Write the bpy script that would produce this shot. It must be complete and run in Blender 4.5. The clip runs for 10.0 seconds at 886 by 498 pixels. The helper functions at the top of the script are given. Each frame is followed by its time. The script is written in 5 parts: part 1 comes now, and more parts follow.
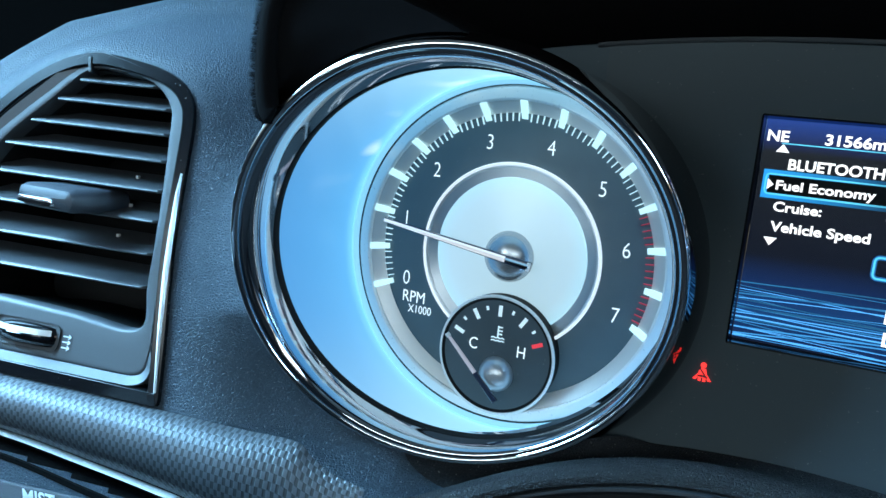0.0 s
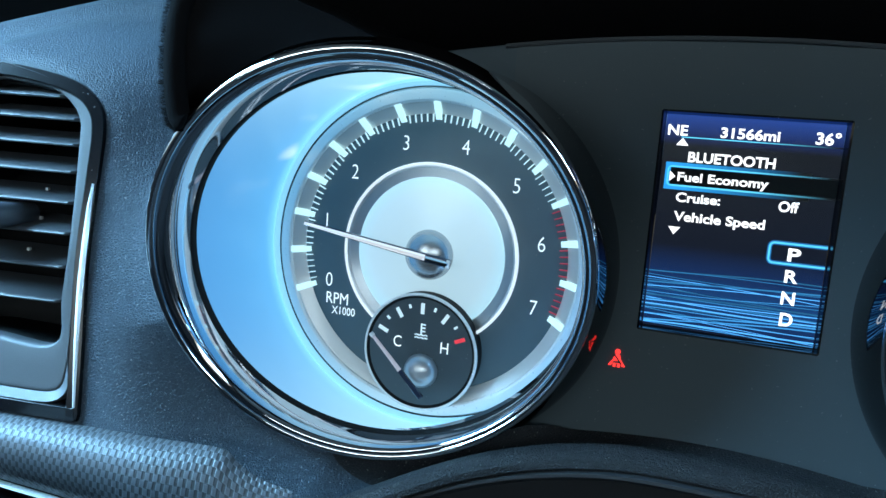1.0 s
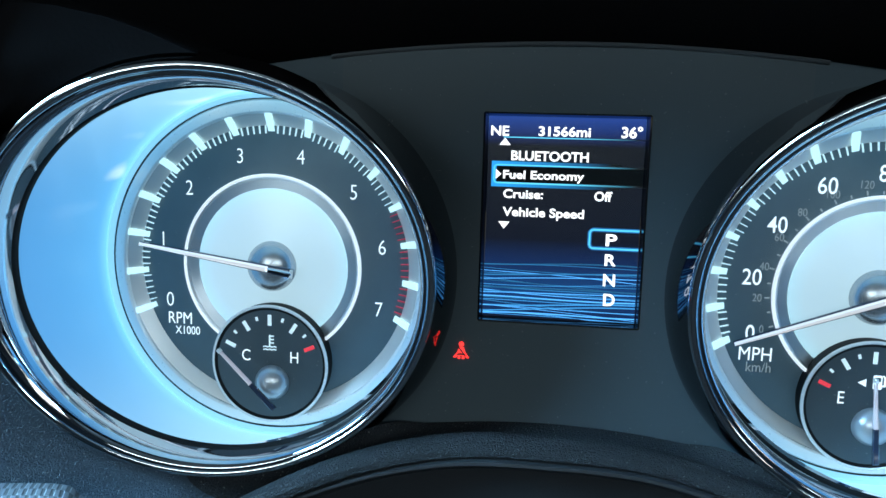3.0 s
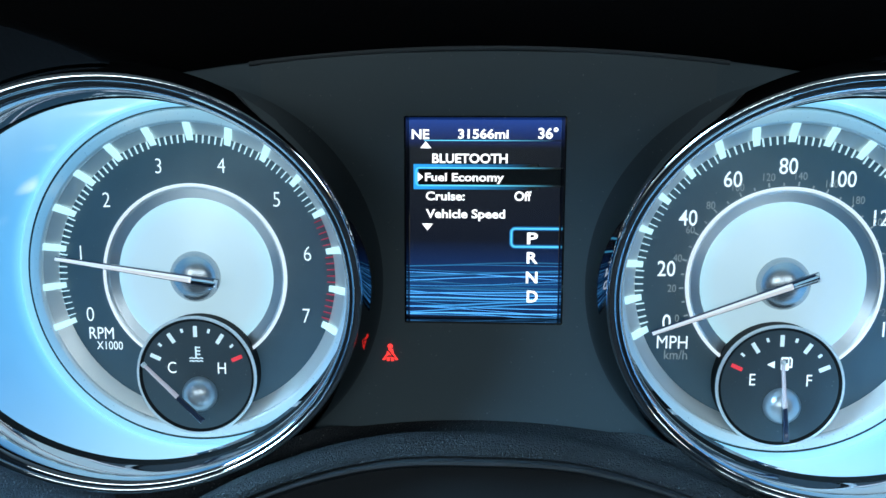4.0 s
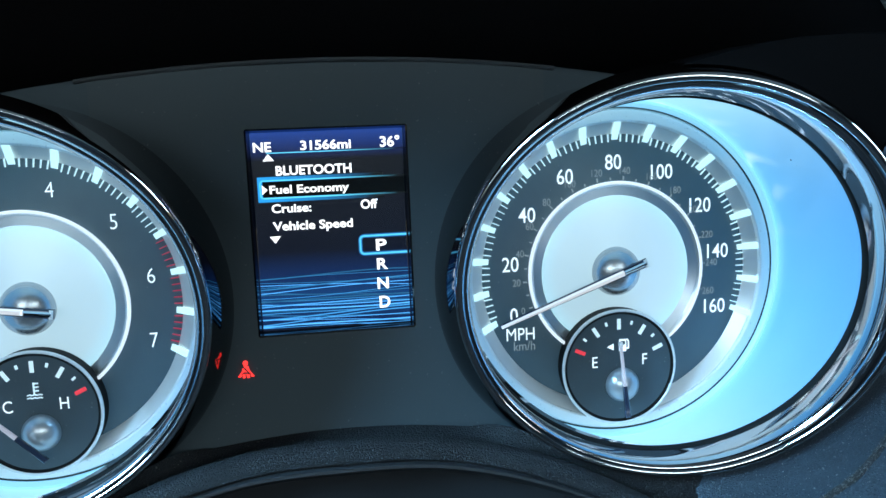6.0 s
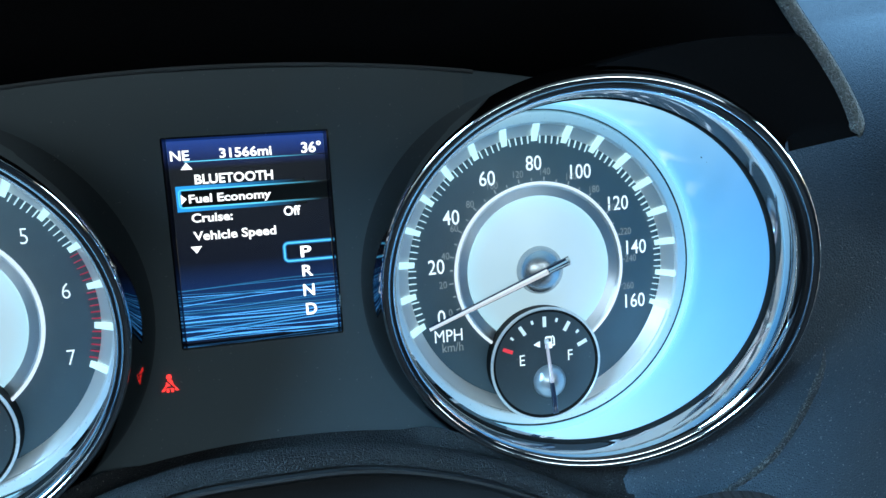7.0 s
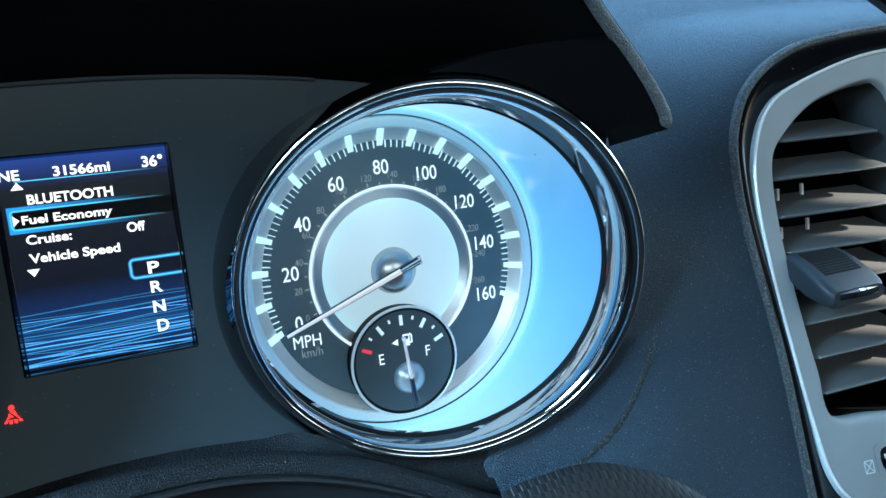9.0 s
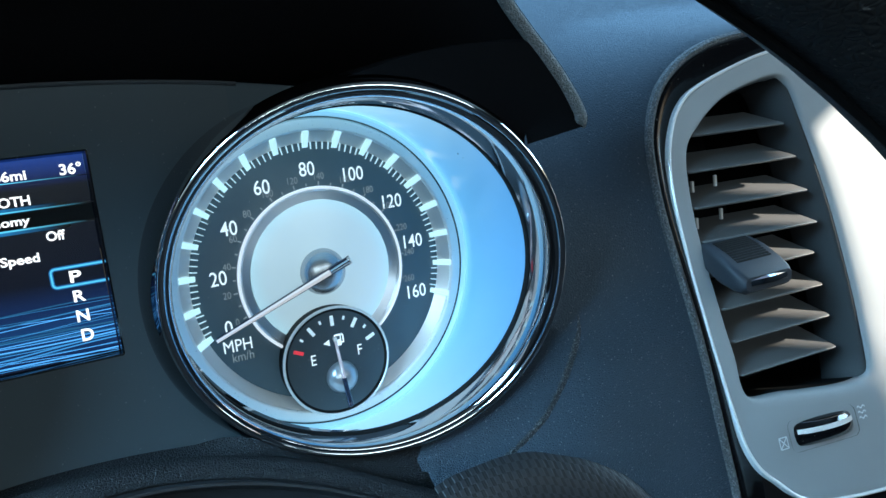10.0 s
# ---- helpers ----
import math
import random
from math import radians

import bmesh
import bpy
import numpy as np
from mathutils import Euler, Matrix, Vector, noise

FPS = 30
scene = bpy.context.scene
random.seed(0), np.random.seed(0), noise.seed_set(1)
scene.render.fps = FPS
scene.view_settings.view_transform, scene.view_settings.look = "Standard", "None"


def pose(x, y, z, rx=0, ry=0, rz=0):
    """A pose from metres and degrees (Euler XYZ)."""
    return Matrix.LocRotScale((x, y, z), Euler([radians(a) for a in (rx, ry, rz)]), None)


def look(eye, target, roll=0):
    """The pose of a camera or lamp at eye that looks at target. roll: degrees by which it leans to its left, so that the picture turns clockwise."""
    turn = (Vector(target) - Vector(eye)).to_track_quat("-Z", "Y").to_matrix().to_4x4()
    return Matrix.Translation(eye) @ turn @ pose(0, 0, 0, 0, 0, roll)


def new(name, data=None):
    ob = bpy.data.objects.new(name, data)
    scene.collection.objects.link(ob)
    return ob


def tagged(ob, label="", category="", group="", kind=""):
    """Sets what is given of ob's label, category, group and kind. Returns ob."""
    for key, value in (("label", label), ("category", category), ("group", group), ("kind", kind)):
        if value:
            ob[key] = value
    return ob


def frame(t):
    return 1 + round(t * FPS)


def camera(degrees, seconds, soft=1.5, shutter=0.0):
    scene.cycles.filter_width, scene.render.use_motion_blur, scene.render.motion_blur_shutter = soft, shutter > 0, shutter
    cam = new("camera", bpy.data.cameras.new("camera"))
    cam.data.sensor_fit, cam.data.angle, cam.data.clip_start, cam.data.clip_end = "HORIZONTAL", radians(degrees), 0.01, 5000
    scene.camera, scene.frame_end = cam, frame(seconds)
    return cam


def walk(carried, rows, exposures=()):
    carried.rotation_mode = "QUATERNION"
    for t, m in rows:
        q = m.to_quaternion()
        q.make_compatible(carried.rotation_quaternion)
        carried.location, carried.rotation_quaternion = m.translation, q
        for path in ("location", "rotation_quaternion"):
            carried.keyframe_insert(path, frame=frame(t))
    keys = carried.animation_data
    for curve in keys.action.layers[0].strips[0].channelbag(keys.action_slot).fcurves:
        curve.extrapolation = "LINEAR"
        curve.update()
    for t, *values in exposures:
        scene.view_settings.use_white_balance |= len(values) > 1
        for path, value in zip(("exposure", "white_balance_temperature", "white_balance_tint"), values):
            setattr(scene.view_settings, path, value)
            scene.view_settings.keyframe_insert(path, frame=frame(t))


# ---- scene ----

# ---------------------------------------------------------------- camera
cam = camera(59.07, 10.0)
ROWS = [
    (0.0, -0.0154, -0.2672, 0.0256, 80.49, -5.67, 24.60),
    (0.5, -0.0123, -0.2686, 0.0262, 80.71, -5.01, 22.08),
    (1.0, -0.0095, -0.2698, 0.0267, 80.91, -4.26, 19.35),
    (1.5, -0.0071, -0.2705, 0.0271, 81.10, -3.46, 16.62),
    (2.0, -0.0051, -0.2713, 0.0274, 81.32, -2.67, 13.94),
    (2.5, -0.0035, -0.2731, 0.0279, 81.54, -2.13, 11.17),
    (4.0, 0.0002, -0.2781, 0.0294, 81.87, -0.15, 3.08),
    (4.5, 0.0011, -0.2795, 0.0298, 81.95, 0.45, 0.47),
    (5.0, 0.0018, -0.2810, 0.0302, 82.04, 1.06, -2.22),
    (5.5, 0.0024, -0.2820, 0.0302, 82.10, 1.68, -5.00),
    (7.0, 0.0044, -0.2841, 0.0298, 82.21, 3.41, -13.08),
    (7.5, 0.0052, -0.2854, 0.0298, 82.20, 3.92, -15.71),
    (8.0, 0.0064, -0.2875, 0.0298, 82.11, 4.56, -18.25),
    (8.5, 0.0079, -0.2902, 0.0299, 81.93, 5.15, -20.64),
    (9.0, 0.0096, -0.2934, 0.0301, 81.63, 5.64, -22.83),
    (9.5, 0.0114, -0.2967, 0.0304, 81.31, 6.15, -25.01),
    (10.0, 0.0133, -0.2999, 0.0307, 80.95, 6.74, -27.24),
]
walk(cam, [(r[0], pose(*r[1:])) for r in ROWS], [(0.0, 1.80), (7.0, 1.84), (8.5, 1.80), (9.5, 1.74), (10.0, 1.62)])
LIT = 2 ** -1.5  # what gives off light is set against that exposure

# ---------------------------------------------------------------- light
world = bpy.data.worlds.new("sky")
scene.world = world
world.use_nodes = True
wn = world.node_tree.nodes
sky = wn.new("ShaderNodeTexSky")
sky.sky_type, sky.sun_disc = "NISHITA", False
SUN_ELEV, SUN_ROT = 25.5, 122.0
sky.sun_elevation, sky.sun_rotation = radians(SUN_ELEV), radians(SUN_ROT)
world.node_tree.links.new(sky.outputs[0], wn["Background"].inputs[0])
wn["Background"].inputs[1].default_value = 0.03


def lamp(name, kind, m, energy, colour, **more):
    data = bpy.data.lights.new(name, kind)
    data.energy, data.color = energy, colour
    ob = new(name, data)
    ob.matrix_world = m
    if kind == "AREA":
        data.shape = "RECTANGLE"
        data.size, data.size_y = more["size"]
        data.spread = radians(more.get("spread", 180))
    else:
        data.angle = radians(more["angle"])
    return ob


SUN_DIR = Vector((math.sin(radians(SUN_ROT)) * math.cos(radians(SUN_ELEV)), math.cos(radians(SUN_ROT)) * math.cos(radians(SUN_ELEV)), math.sin(radians(SUN_ELEV))))
lamp("sun", "SUN", look(SUN_DIR * 3, (0, 0, 0)), 5.0, (1.0, 0.93, 0.82), angle=0.5)
lamp("windshield_daylight", "AREA", look((0.20, 0.25, 0.375), (0.20, 0.0507, 0.0411)), 3.7, (0.24, 0.58, 1.0), size=(1.55, 0.60))
lamp("driver_window_daylight", "AREA", look((-0.66, -0.27, 0.30), (-0.27, -0.08, -0.05)), 1.2, (0.30, 0.66, 1.0), size=(0.44, 0.34), spread=52)
lamp("passenger_window_daylight", "AREA", look((1.10, -0.14, 0.29), (0.0, -0.1, -0.02)), 2.6, (0.38, 0.72, 1.0), size=(0.55, 0.36))
# unseen fill lamp, set low behind the driver to brighten panel and dial rings
lamp("rear_fill_light", "AREA", look((0.02, -1.27, 0.20), (0.04, 0.0, 0.0)), 2.9, (0.74, 0.92, 1.0), size=(1.44, 0.32))


# ---------------------------------------------------------------- materials
def nodes_of(name):
    m = bpy.data.materials.new(name)
    m.use_nodes = True
    return m, m.node_tree.nodes, m.node_tree.links, m.node_tree.nodes["Principled BSDF"]


def plain(name, colour, rough=0.5, metal=0.0, grain=0.0, grain_scale=800.0, vary=0.15, vary_scale=30.0, coat=0.0, spec=0.5, rough_vary=0.08, dust=0.0):
    """A surface with colour drift, uneven gloss, a fine noise relief and a few specks of dust."""
    m, n, l, b = nodes_of(name)
    co = n.new("ShaderNodeTexCoord")
    big = n.new("ShaderNodeTexNoise")
    big.inputs["Scale"].default_value, big.inputs["Detail"].default_value = vary_scale, 5.0
    l.new(co.outputs["Object"], big.inputs["Vector"])
    mix = n.new("ShaderNodeMix")
    mix.data_type = "RGBA"
    mix.inputs["A"].default_value = tuple(c * (1 - vary) for c in colour) + (1,)
    mix.inputs["B"].default_value = tuple(min(1.0, c * (1 + vary)) for c in colour) + (1,)
    l.new(big.outputs["Fac"], mix.inputs["Factor"])
    last = mix
    if dust:
        dn = n.new("ShaderNodeTexNoise")
        dn.inputs["Scale"].default_value, dn.inputs["Detail"].default_value = 950.0, 1.0
        l.new(co.outputs["Object"], dn.inputs["Vector"])
        speck = n.new("ShaderNodeMapRange")
        speck.inputs["From Min"].default_value, speck.inputs["From Max"].default_value = 0.755, 0.785
        speck.inputs["To Max"].default_value = dust
        l.new(dn.outputs["Fac"], speck.inputs["Value"])
        last = n.new("ShaderNodeMix")
        last.data_type = "RGBA"
        last.inputs["B"].default_value = (0.42, 0.42, 0.40, 1)
        l.new(speck.outputs["Result"], last.inputs["Factor"])
        l.new(mix.outputs["Result"], last.inputs["A"])
    l.new(last.outputs["Result"], b.inputs["Base Color"])
    rr = n.new("ShaderNodeMapRange")
    rr.inputs["To Min"].default_value, rr.inputs["To Max"].default_value = max(0.0, rough - rough_vary), min(1.0, rough + rough_vary)
    fine = n.new("ShaderNodeTexNoise")
    fine.inputs["Scale"].default_value, fine.inputs["Detail"].default_value = grain_scale, 3.0
    l.new(co.outputs["Object"], fine.inputs["Vector"])
    l.new(fine.outputs["Fac"], rr.inputs["Value"])
    l.new(rr.outputs["Result"], b.inputs["Roughness"])
    b.inputs["Metallic"].default_value = metal
    b.inputs["Coat Weight"].default_value = coat
    b.inputs["Specular IOR Level"].default_value = spec
    if grain:
        bump = n.new("ShaderNodeBump")
        bump.inputs["Strength"].default_value, bump.inputs["Distance"].default_value = grain, 0.0004
        l.new(fine.outputs["Fac"], bump.inputs["Height"])
        l.new(bump.outputs["Normal"], b.inputs["Normal"])
    return m


def leather(name, colour, rough=0.5, scale=1000.0, depth=0.28, spec=0.55, clean=0.70):
    """Moulded leather grain: rounded cells of about a millimetre, with dust and wear."""
    m, n, l, b = nodes_of(name)
    co = n.new("ShaderNodeTexCoord")
    warp = n.new("ShaderNodeTexNoise")
    warp.inputs["Scale"].default_value, warp.inputs["Detail"].default_value = scale * 0.9, 2.0
    l.new(co.outputs["Object"], warp.inputs["Vector"])
    add = n.new("ShaderNodeVectorMath")
    add.operation = "MULTIPLY_ADD"
    add.inputs[1].default_value = (0.0005, 0.0005, 0.0005)
    l.new(warp.outputs["Color"], add.inputs[0])
    l.new(co.outputs["Object"], add.inputs[2])
    cell = n.new("ShaderNodeTexVoronoi")
    cell.feature = "DISTANCE_TO_EDGE"
    cell.inputs["Scale"].default_value = scale
    l.new(add.outputs[0], cell.inputs["Vector"])
    flat_top = n.new("ShaderNodeMapRange")
    flat_top.interpolation_type = "SMOOTHSTEP"
    flat_top.inputs["From Min"].default_value, flat_top.inputs["From Max"].default_value = 0.0, 0.24
    l.new(cell.outputs["Distance"], flat_top.inputs["Value"])
    worn = n.new("ShaderNodeMath")
    worn.operation = "MULTIPLY_ADD"
    worn.inputs[1].default_value = 0.9
    l.new(warp.outputs["Fac"], worn.inputs[0])
    l.new(flat_top.outputs["Result"], worn.inputs[2])
    bump = n.new("ShaderNodeBump")
    bump.inputs["Strength"].default_value, bump.inputs["Distance"].default_value = depth, 0.00035
    l.new(worn.outputs[0], bump.inputs["Height"])
    l.new(bump.outputs["Normal"], b.inputs["Normal"])
    big = n.new("ShaderNodeTexNoise")
    big.inputs["Scale"].default_value, big.inputs["Detail"].default_value = 26.0, 6.0
    l.new(co.outputs["Object"], big.inputs["Vector"])
    mix = n.new("ShaderNodeMix")
    mix.data_type = "RGBA"
    mix.inputs["A"].default_value = tuple(c * 0.8 for c in colour) + (1,)
    mix.inputs["B"].default_value = tuple(c * 1.2 for c in colour) + (1,)
    l.new(big.outputs["Fac"], mix.inputs["Factor"])
    dust = n.new("ShaderNodeTexNoise")
    dust.inputs["Scale"].default_value, dust.inputs["Detail"].default_value = 1400.0, 1.0
    l.new(co.outputs["Object"], dust.inputs["Vector"])
    speck = n.new("ShaderNodeMapRange")
    speck.inputs["From Min"].default_value, speck.inputs["From Max"].default_value = clean, clean + 0.05
    speck.inputs["To Max"].default_value = 0.35
    l.new(dust.outputs["Fac"], speck.inputs["Value"])
    lay = n.new("ShaderNodeMix")
    lay.data_type = "RGBA"
    lay.inputs["B"].default_value = (0.35, 0.34, 0.32, 1)
    l.new(speck.outputs["Result"], lay.inputs["Factor"])
    l.new(mix.outputs["Result"], lay.inputs["A"])
    l.new(lay.outputs["Result"], b.inputs["Base Color"])
    b.inputs["Roughness"].default_value = rough
    b.inputs["Specular IOR Level"].default_value = spec
    return m


def woven(name, colour, turn, wide, high, metal=0.3):
    """Trim with a woven look: rows of raised blocks, every second row set off by half, with sunk gaps between."""
    m, n, l, b = nodes_of(name)

    def calc(op, a, c=None):
        q = n.new("ShaderNodeMath")
        q.operation = op
        for i, x in enumerate((a, c)):
            if isinstance(x, (int, float)):
                q.inputs[i].default_value = x
            elif x is not None:
                l.new(x, q.inputs[i])
        return q.outputs[0]

    def step(x, lo, hi):
        q = n.new("ShaderNodeMapRange")
        q.interpolation_type = "SMOOTHSTEP"
        q.inputs["From Min"].default_value, q.inputs["From Max"].default_value = lo, hi
        l.new(x, q.inputs["Value"])
        return q.outputs["Result"]
    co = n.new("ShaderNodeUVMap")
    co.uv_map = "surface"
    mp = n.new("ShaderNodeMapping")
    mp.inputs["Rotation"].default_value = (0, 0, radians(turn))
    l.new(co.outputs["UV"], mp.inputs["Vector"])
    sp = n.new("ShaderNodeSeparateXYZ")
    l.new(mp.outputs["Vector"], sp.inputs[0])
    zz = calc("DIVIDE", sp.outputs["Y"], high)
    row = calc("FLOOR", zz)
    shift = calc("MULTIPLY", row, 0.5)
    uu = calc("FRACT", calc("ADD", calc("DIVIDE", sp.outputs["X"], wide), shift))
    vv = calc("FRACT", zz)
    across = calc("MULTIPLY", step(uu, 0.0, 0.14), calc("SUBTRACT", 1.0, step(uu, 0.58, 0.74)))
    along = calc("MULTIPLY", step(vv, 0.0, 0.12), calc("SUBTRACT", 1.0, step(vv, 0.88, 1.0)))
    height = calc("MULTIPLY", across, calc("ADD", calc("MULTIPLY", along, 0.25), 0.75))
    # the sunk gaps are also darkened in the colour
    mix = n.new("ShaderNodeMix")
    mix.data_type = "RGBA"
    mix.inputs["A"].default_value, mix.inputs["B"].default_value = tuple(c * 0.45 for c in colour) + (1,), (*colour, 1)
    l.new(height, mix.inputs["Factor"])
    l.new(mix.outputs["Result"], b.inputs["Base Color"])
    bump = n.new("ShaderNodeBump")
    bump.inputs["Strength"].default_value, bump.inputs["Distance"].default_value = 0.45, 0.0004
    l.new(height, bump.inputs["Height"])
    l.new(bump.outputs["Normal"], b.inputs["Normal"])
    b.inputs["Roughness"].default_value, b.inputs["Metallic"].default_value = 0.46, metal
    return m


def glowing(name, colour, strength, base=None, rough=0.5):
    m, n, l, b = nodes_of(name)
    b.inputs["Base Color"].default_value = (*(base or colour), 1)
    b.inputs["Roughness"].default_value = rough
    b.inputs["Emission Color"].default_value = (*colour, 1)
    b.inputs["Emission Strength"].default_value = strength * LIT
    return m


def lit_wall(name):
    """Back-lit blue well of a gauge: its glow is painted brightest next to the dial and along its foot."""
    m, n, l, b = nodes_of(name)
    uv = n.new("ShaderNodeUVMap")
    uv.uv_map = "around"
    sp = n.new("ShaderNodeSeparateXYZ")
    l.new(uv.outputs["UV"], sp.inputs[0])
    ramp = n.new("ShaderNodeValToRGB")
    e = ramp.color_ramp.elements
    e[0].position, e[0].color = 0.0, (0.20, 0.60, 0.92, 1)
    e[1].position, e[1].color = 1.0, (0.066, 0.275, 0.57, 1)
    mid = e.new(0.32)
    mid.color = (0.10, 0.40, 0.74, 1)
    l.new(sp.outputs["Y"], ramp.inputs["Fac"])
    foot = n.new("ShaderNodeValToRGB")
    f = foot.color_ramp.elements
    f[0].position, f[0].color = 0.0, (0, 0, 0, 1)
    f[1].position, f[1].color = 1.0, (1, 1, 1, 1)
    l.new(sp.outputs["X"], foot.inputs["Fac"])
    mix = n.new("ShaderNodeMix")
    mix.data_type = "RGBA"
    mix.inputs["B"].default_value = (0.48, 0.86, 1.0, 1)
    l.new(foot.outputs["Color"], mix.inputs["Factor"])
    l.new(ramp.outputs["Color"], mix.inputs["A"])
    # faint noise streaks painted into the glow, standing for light thrown on the wall
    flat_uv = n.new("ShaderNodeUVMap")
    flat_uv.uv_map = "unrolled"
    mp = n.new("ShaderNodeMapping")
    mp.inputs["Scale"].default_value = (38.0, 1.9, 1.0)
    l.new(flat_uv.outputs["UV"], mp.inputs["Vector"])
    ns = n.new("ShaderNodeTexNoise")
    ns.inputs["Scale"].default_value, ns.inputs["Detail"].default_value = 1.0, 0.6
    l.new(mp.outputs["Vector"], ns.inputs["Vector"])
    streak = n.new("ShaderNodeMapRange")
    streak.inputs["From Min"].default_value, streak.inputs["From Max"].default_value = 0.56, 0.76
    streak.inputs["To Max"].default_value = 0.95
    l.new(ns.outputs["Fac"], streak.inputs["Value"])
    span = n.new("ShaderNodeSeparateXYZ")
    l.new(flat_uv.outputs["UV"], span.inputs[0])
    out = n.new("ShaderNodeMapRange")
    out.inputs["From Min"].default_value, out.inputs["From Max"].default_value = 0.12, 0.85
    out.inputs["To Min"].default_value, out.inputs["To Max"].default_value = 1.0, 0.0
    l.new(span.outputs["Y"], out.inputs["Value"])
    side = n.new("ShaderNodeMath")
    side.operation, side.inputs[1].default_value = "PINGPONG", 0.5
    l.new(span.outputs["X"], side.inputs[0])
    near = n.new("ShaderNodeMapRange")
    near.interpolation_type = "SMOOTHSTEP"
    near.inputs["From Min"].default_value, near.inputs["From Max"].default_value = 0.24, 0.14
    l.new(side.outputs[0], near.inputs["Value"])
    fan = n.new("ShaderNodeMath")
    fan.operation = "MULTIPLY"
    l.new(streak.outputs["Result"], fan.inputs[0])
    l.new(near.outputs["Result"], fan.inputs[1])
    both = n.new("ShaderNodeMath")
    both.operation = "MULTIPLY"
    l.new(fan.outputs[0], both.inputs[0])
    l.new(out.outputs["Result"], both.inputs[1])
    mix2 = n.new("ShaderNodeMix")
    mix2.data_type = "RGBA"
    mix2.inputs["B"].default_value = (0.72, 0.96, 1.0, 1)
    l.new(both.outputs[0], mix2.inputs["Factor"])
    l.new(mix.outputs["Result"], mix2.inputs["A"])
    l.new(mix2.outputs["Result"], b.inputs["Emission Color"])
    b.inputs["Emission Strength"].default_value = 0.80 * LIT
    b.inputs["Base Color"].default_value = (0.08, 0.20, 0.34, 1)
    b.inputs["Roughness"].default_value = 0.33
    return m


M_LEATHER = leather("dash_leather_grain", (0.028, 0.043, 0.059), 0.52, 1050.0, 0.75, 0.33, 0.685)
M_LIP = leather("vent_lip_grain", (0.080, 0.083, 0.085), 0.55, 1000.0, 1.2, 0.55, 0.54)
M_CREASE = leather("dusty_crease_grain", (0.040, 0.043, 0.046), 0.6, 1000.0, 1.4, 0.45, 0.56)
M_HOOD = leather("hood_leather_grain", (0.12, 0.12, 0.115), 0.6, 1000.0, 1.2, 0.5, 0.58)
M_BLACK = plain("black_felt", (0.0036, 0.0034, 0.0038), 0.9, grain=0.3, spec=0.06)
M_PANEL = plain("cluster_panel_plastic", (0.038, 0.057, 0.068), 0.6, spec=0.3, grain=0.15, grain_scale=2500, vary_scale=12, dust=0.15)
M_GLOSS = plain("piano_black", (0.004, 0.004, 0.005), 0.06, coat=0.6, grain=0.0, rough_vary=0.03, dust=0.35)
M_SURROUND = plain("satin_piano_black", (0.005, 0.005, 0.006), 0.16, grain=0.0, rough_vary=0.03, dust=0.35, spec=0.25)
M_CHROME = plain("chrome", (0.88, 0.89, 0.91), 0.04, 1.0, grain=0.03, grain_scale=60, vary=0.05, vary_scale=60, rough_vary=0.02)
# dark reflections on the roll put into a dimmer chrome colour
M_DIM_CHROME = plain("dimmed_chrome", (0.58, 0.60, 0.64), 0.05, 1.0, grain=0.03, grain_scale=60, vary=0.05, vary_scale=60, rough_vary=0.02, dust=0.15)
M_SLEEVE = plain("polished_black_sleeve", (0.17, 0.17, 0.18), 0.05, 1.0, rough_vary=0.015)
# warm near-white; on chrome parts it stands for their white reflections
M_SATIN = plain("satin_silver", (0.98, 0.95, 0.92), 0.25, 0.10, grain=0.0, vary=0.06)
# leather darkened so that the colour carries the shade over the column
M_ROLL = leather("shaded_roll_grain", (0.011, 0.012, 0.014), 0.6, 900.0, 0.8, 0.3)
def brushed(name, colour, rough, metal=0.9):
    """Metal turned on a lathe: fine circular brushing, so that it shines in fans."""
    m, n, l, b = nodes_of(name)
    b.inputs["Base Color"].default_value = (*colour, 1)
    b.inputs["Metallic"].default_value, b.inputs["Roughness"].default_value = metal, rough
    b.inputs["Anisotropic"].default_value, b.inputs["Anisotropic Rotation"].default_value = 0.92, 0.25
    tg = n.new("ShaderNodeTangent")
    tg.direction_type, tg.axis = "RADIAL", "Y"
    l.new(tg.outputs[0], b.inputs["Tangent"])
    co = n.new("ShaderNodeTexCoord")
    ln = n.new("ShaderNodeVectorMath")
    ln.operation = "LENGTH"
    l.new(co.outputs["Object"], ln.inputs[0])
    ns = n.new("ShaderNodeTexNoise")
    ns.noise_dimensions = "1D"
    ns.inputs["Scale"].default_value, ns.inputs["Detail"].default_value = 9000.0, 2.0
    l.new(ln.outputs["Value"], ns.inputs["W"])
    mr = n.new("ShaderNodeMapRange")
    mr.inputs["To Min"].default_value, mr.inputs["To Max"].default_value = rough - 0.05, rough + 0.05
    l.new(ns.outputs["Fac"], mr.inputs["Value"])
    l.new(mr.outputs["Result"], b.inputs["Roughness"])
    return m


M_BRUSHED = brushed("brushed_dial_metal", (0.86, 0.82, 0.77), 0.40, 0.5)
M_COLLAR = brushed("brushed_collar_metal", (0.90, 0.90, 0.90), 0.42, 0.95)
# warm near-white: the ring's bright reflections put into its colour, against the blue glow
M_HALO = plain("paled_ring_silver", (0.96, 0.94, 0.90), 0.30, 0.15, grain=0.0, vary=0.05)
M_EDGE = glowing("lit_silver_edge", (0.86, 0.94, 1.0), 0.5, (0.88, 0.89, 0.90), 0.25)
M_DIAL = plain("dial_face_charcoal", (0.090, 0.130, 0.146), 0.40, grain=0.3, grain_scale=3000, vary=0.12, vary_scale=90, dust=0.25)
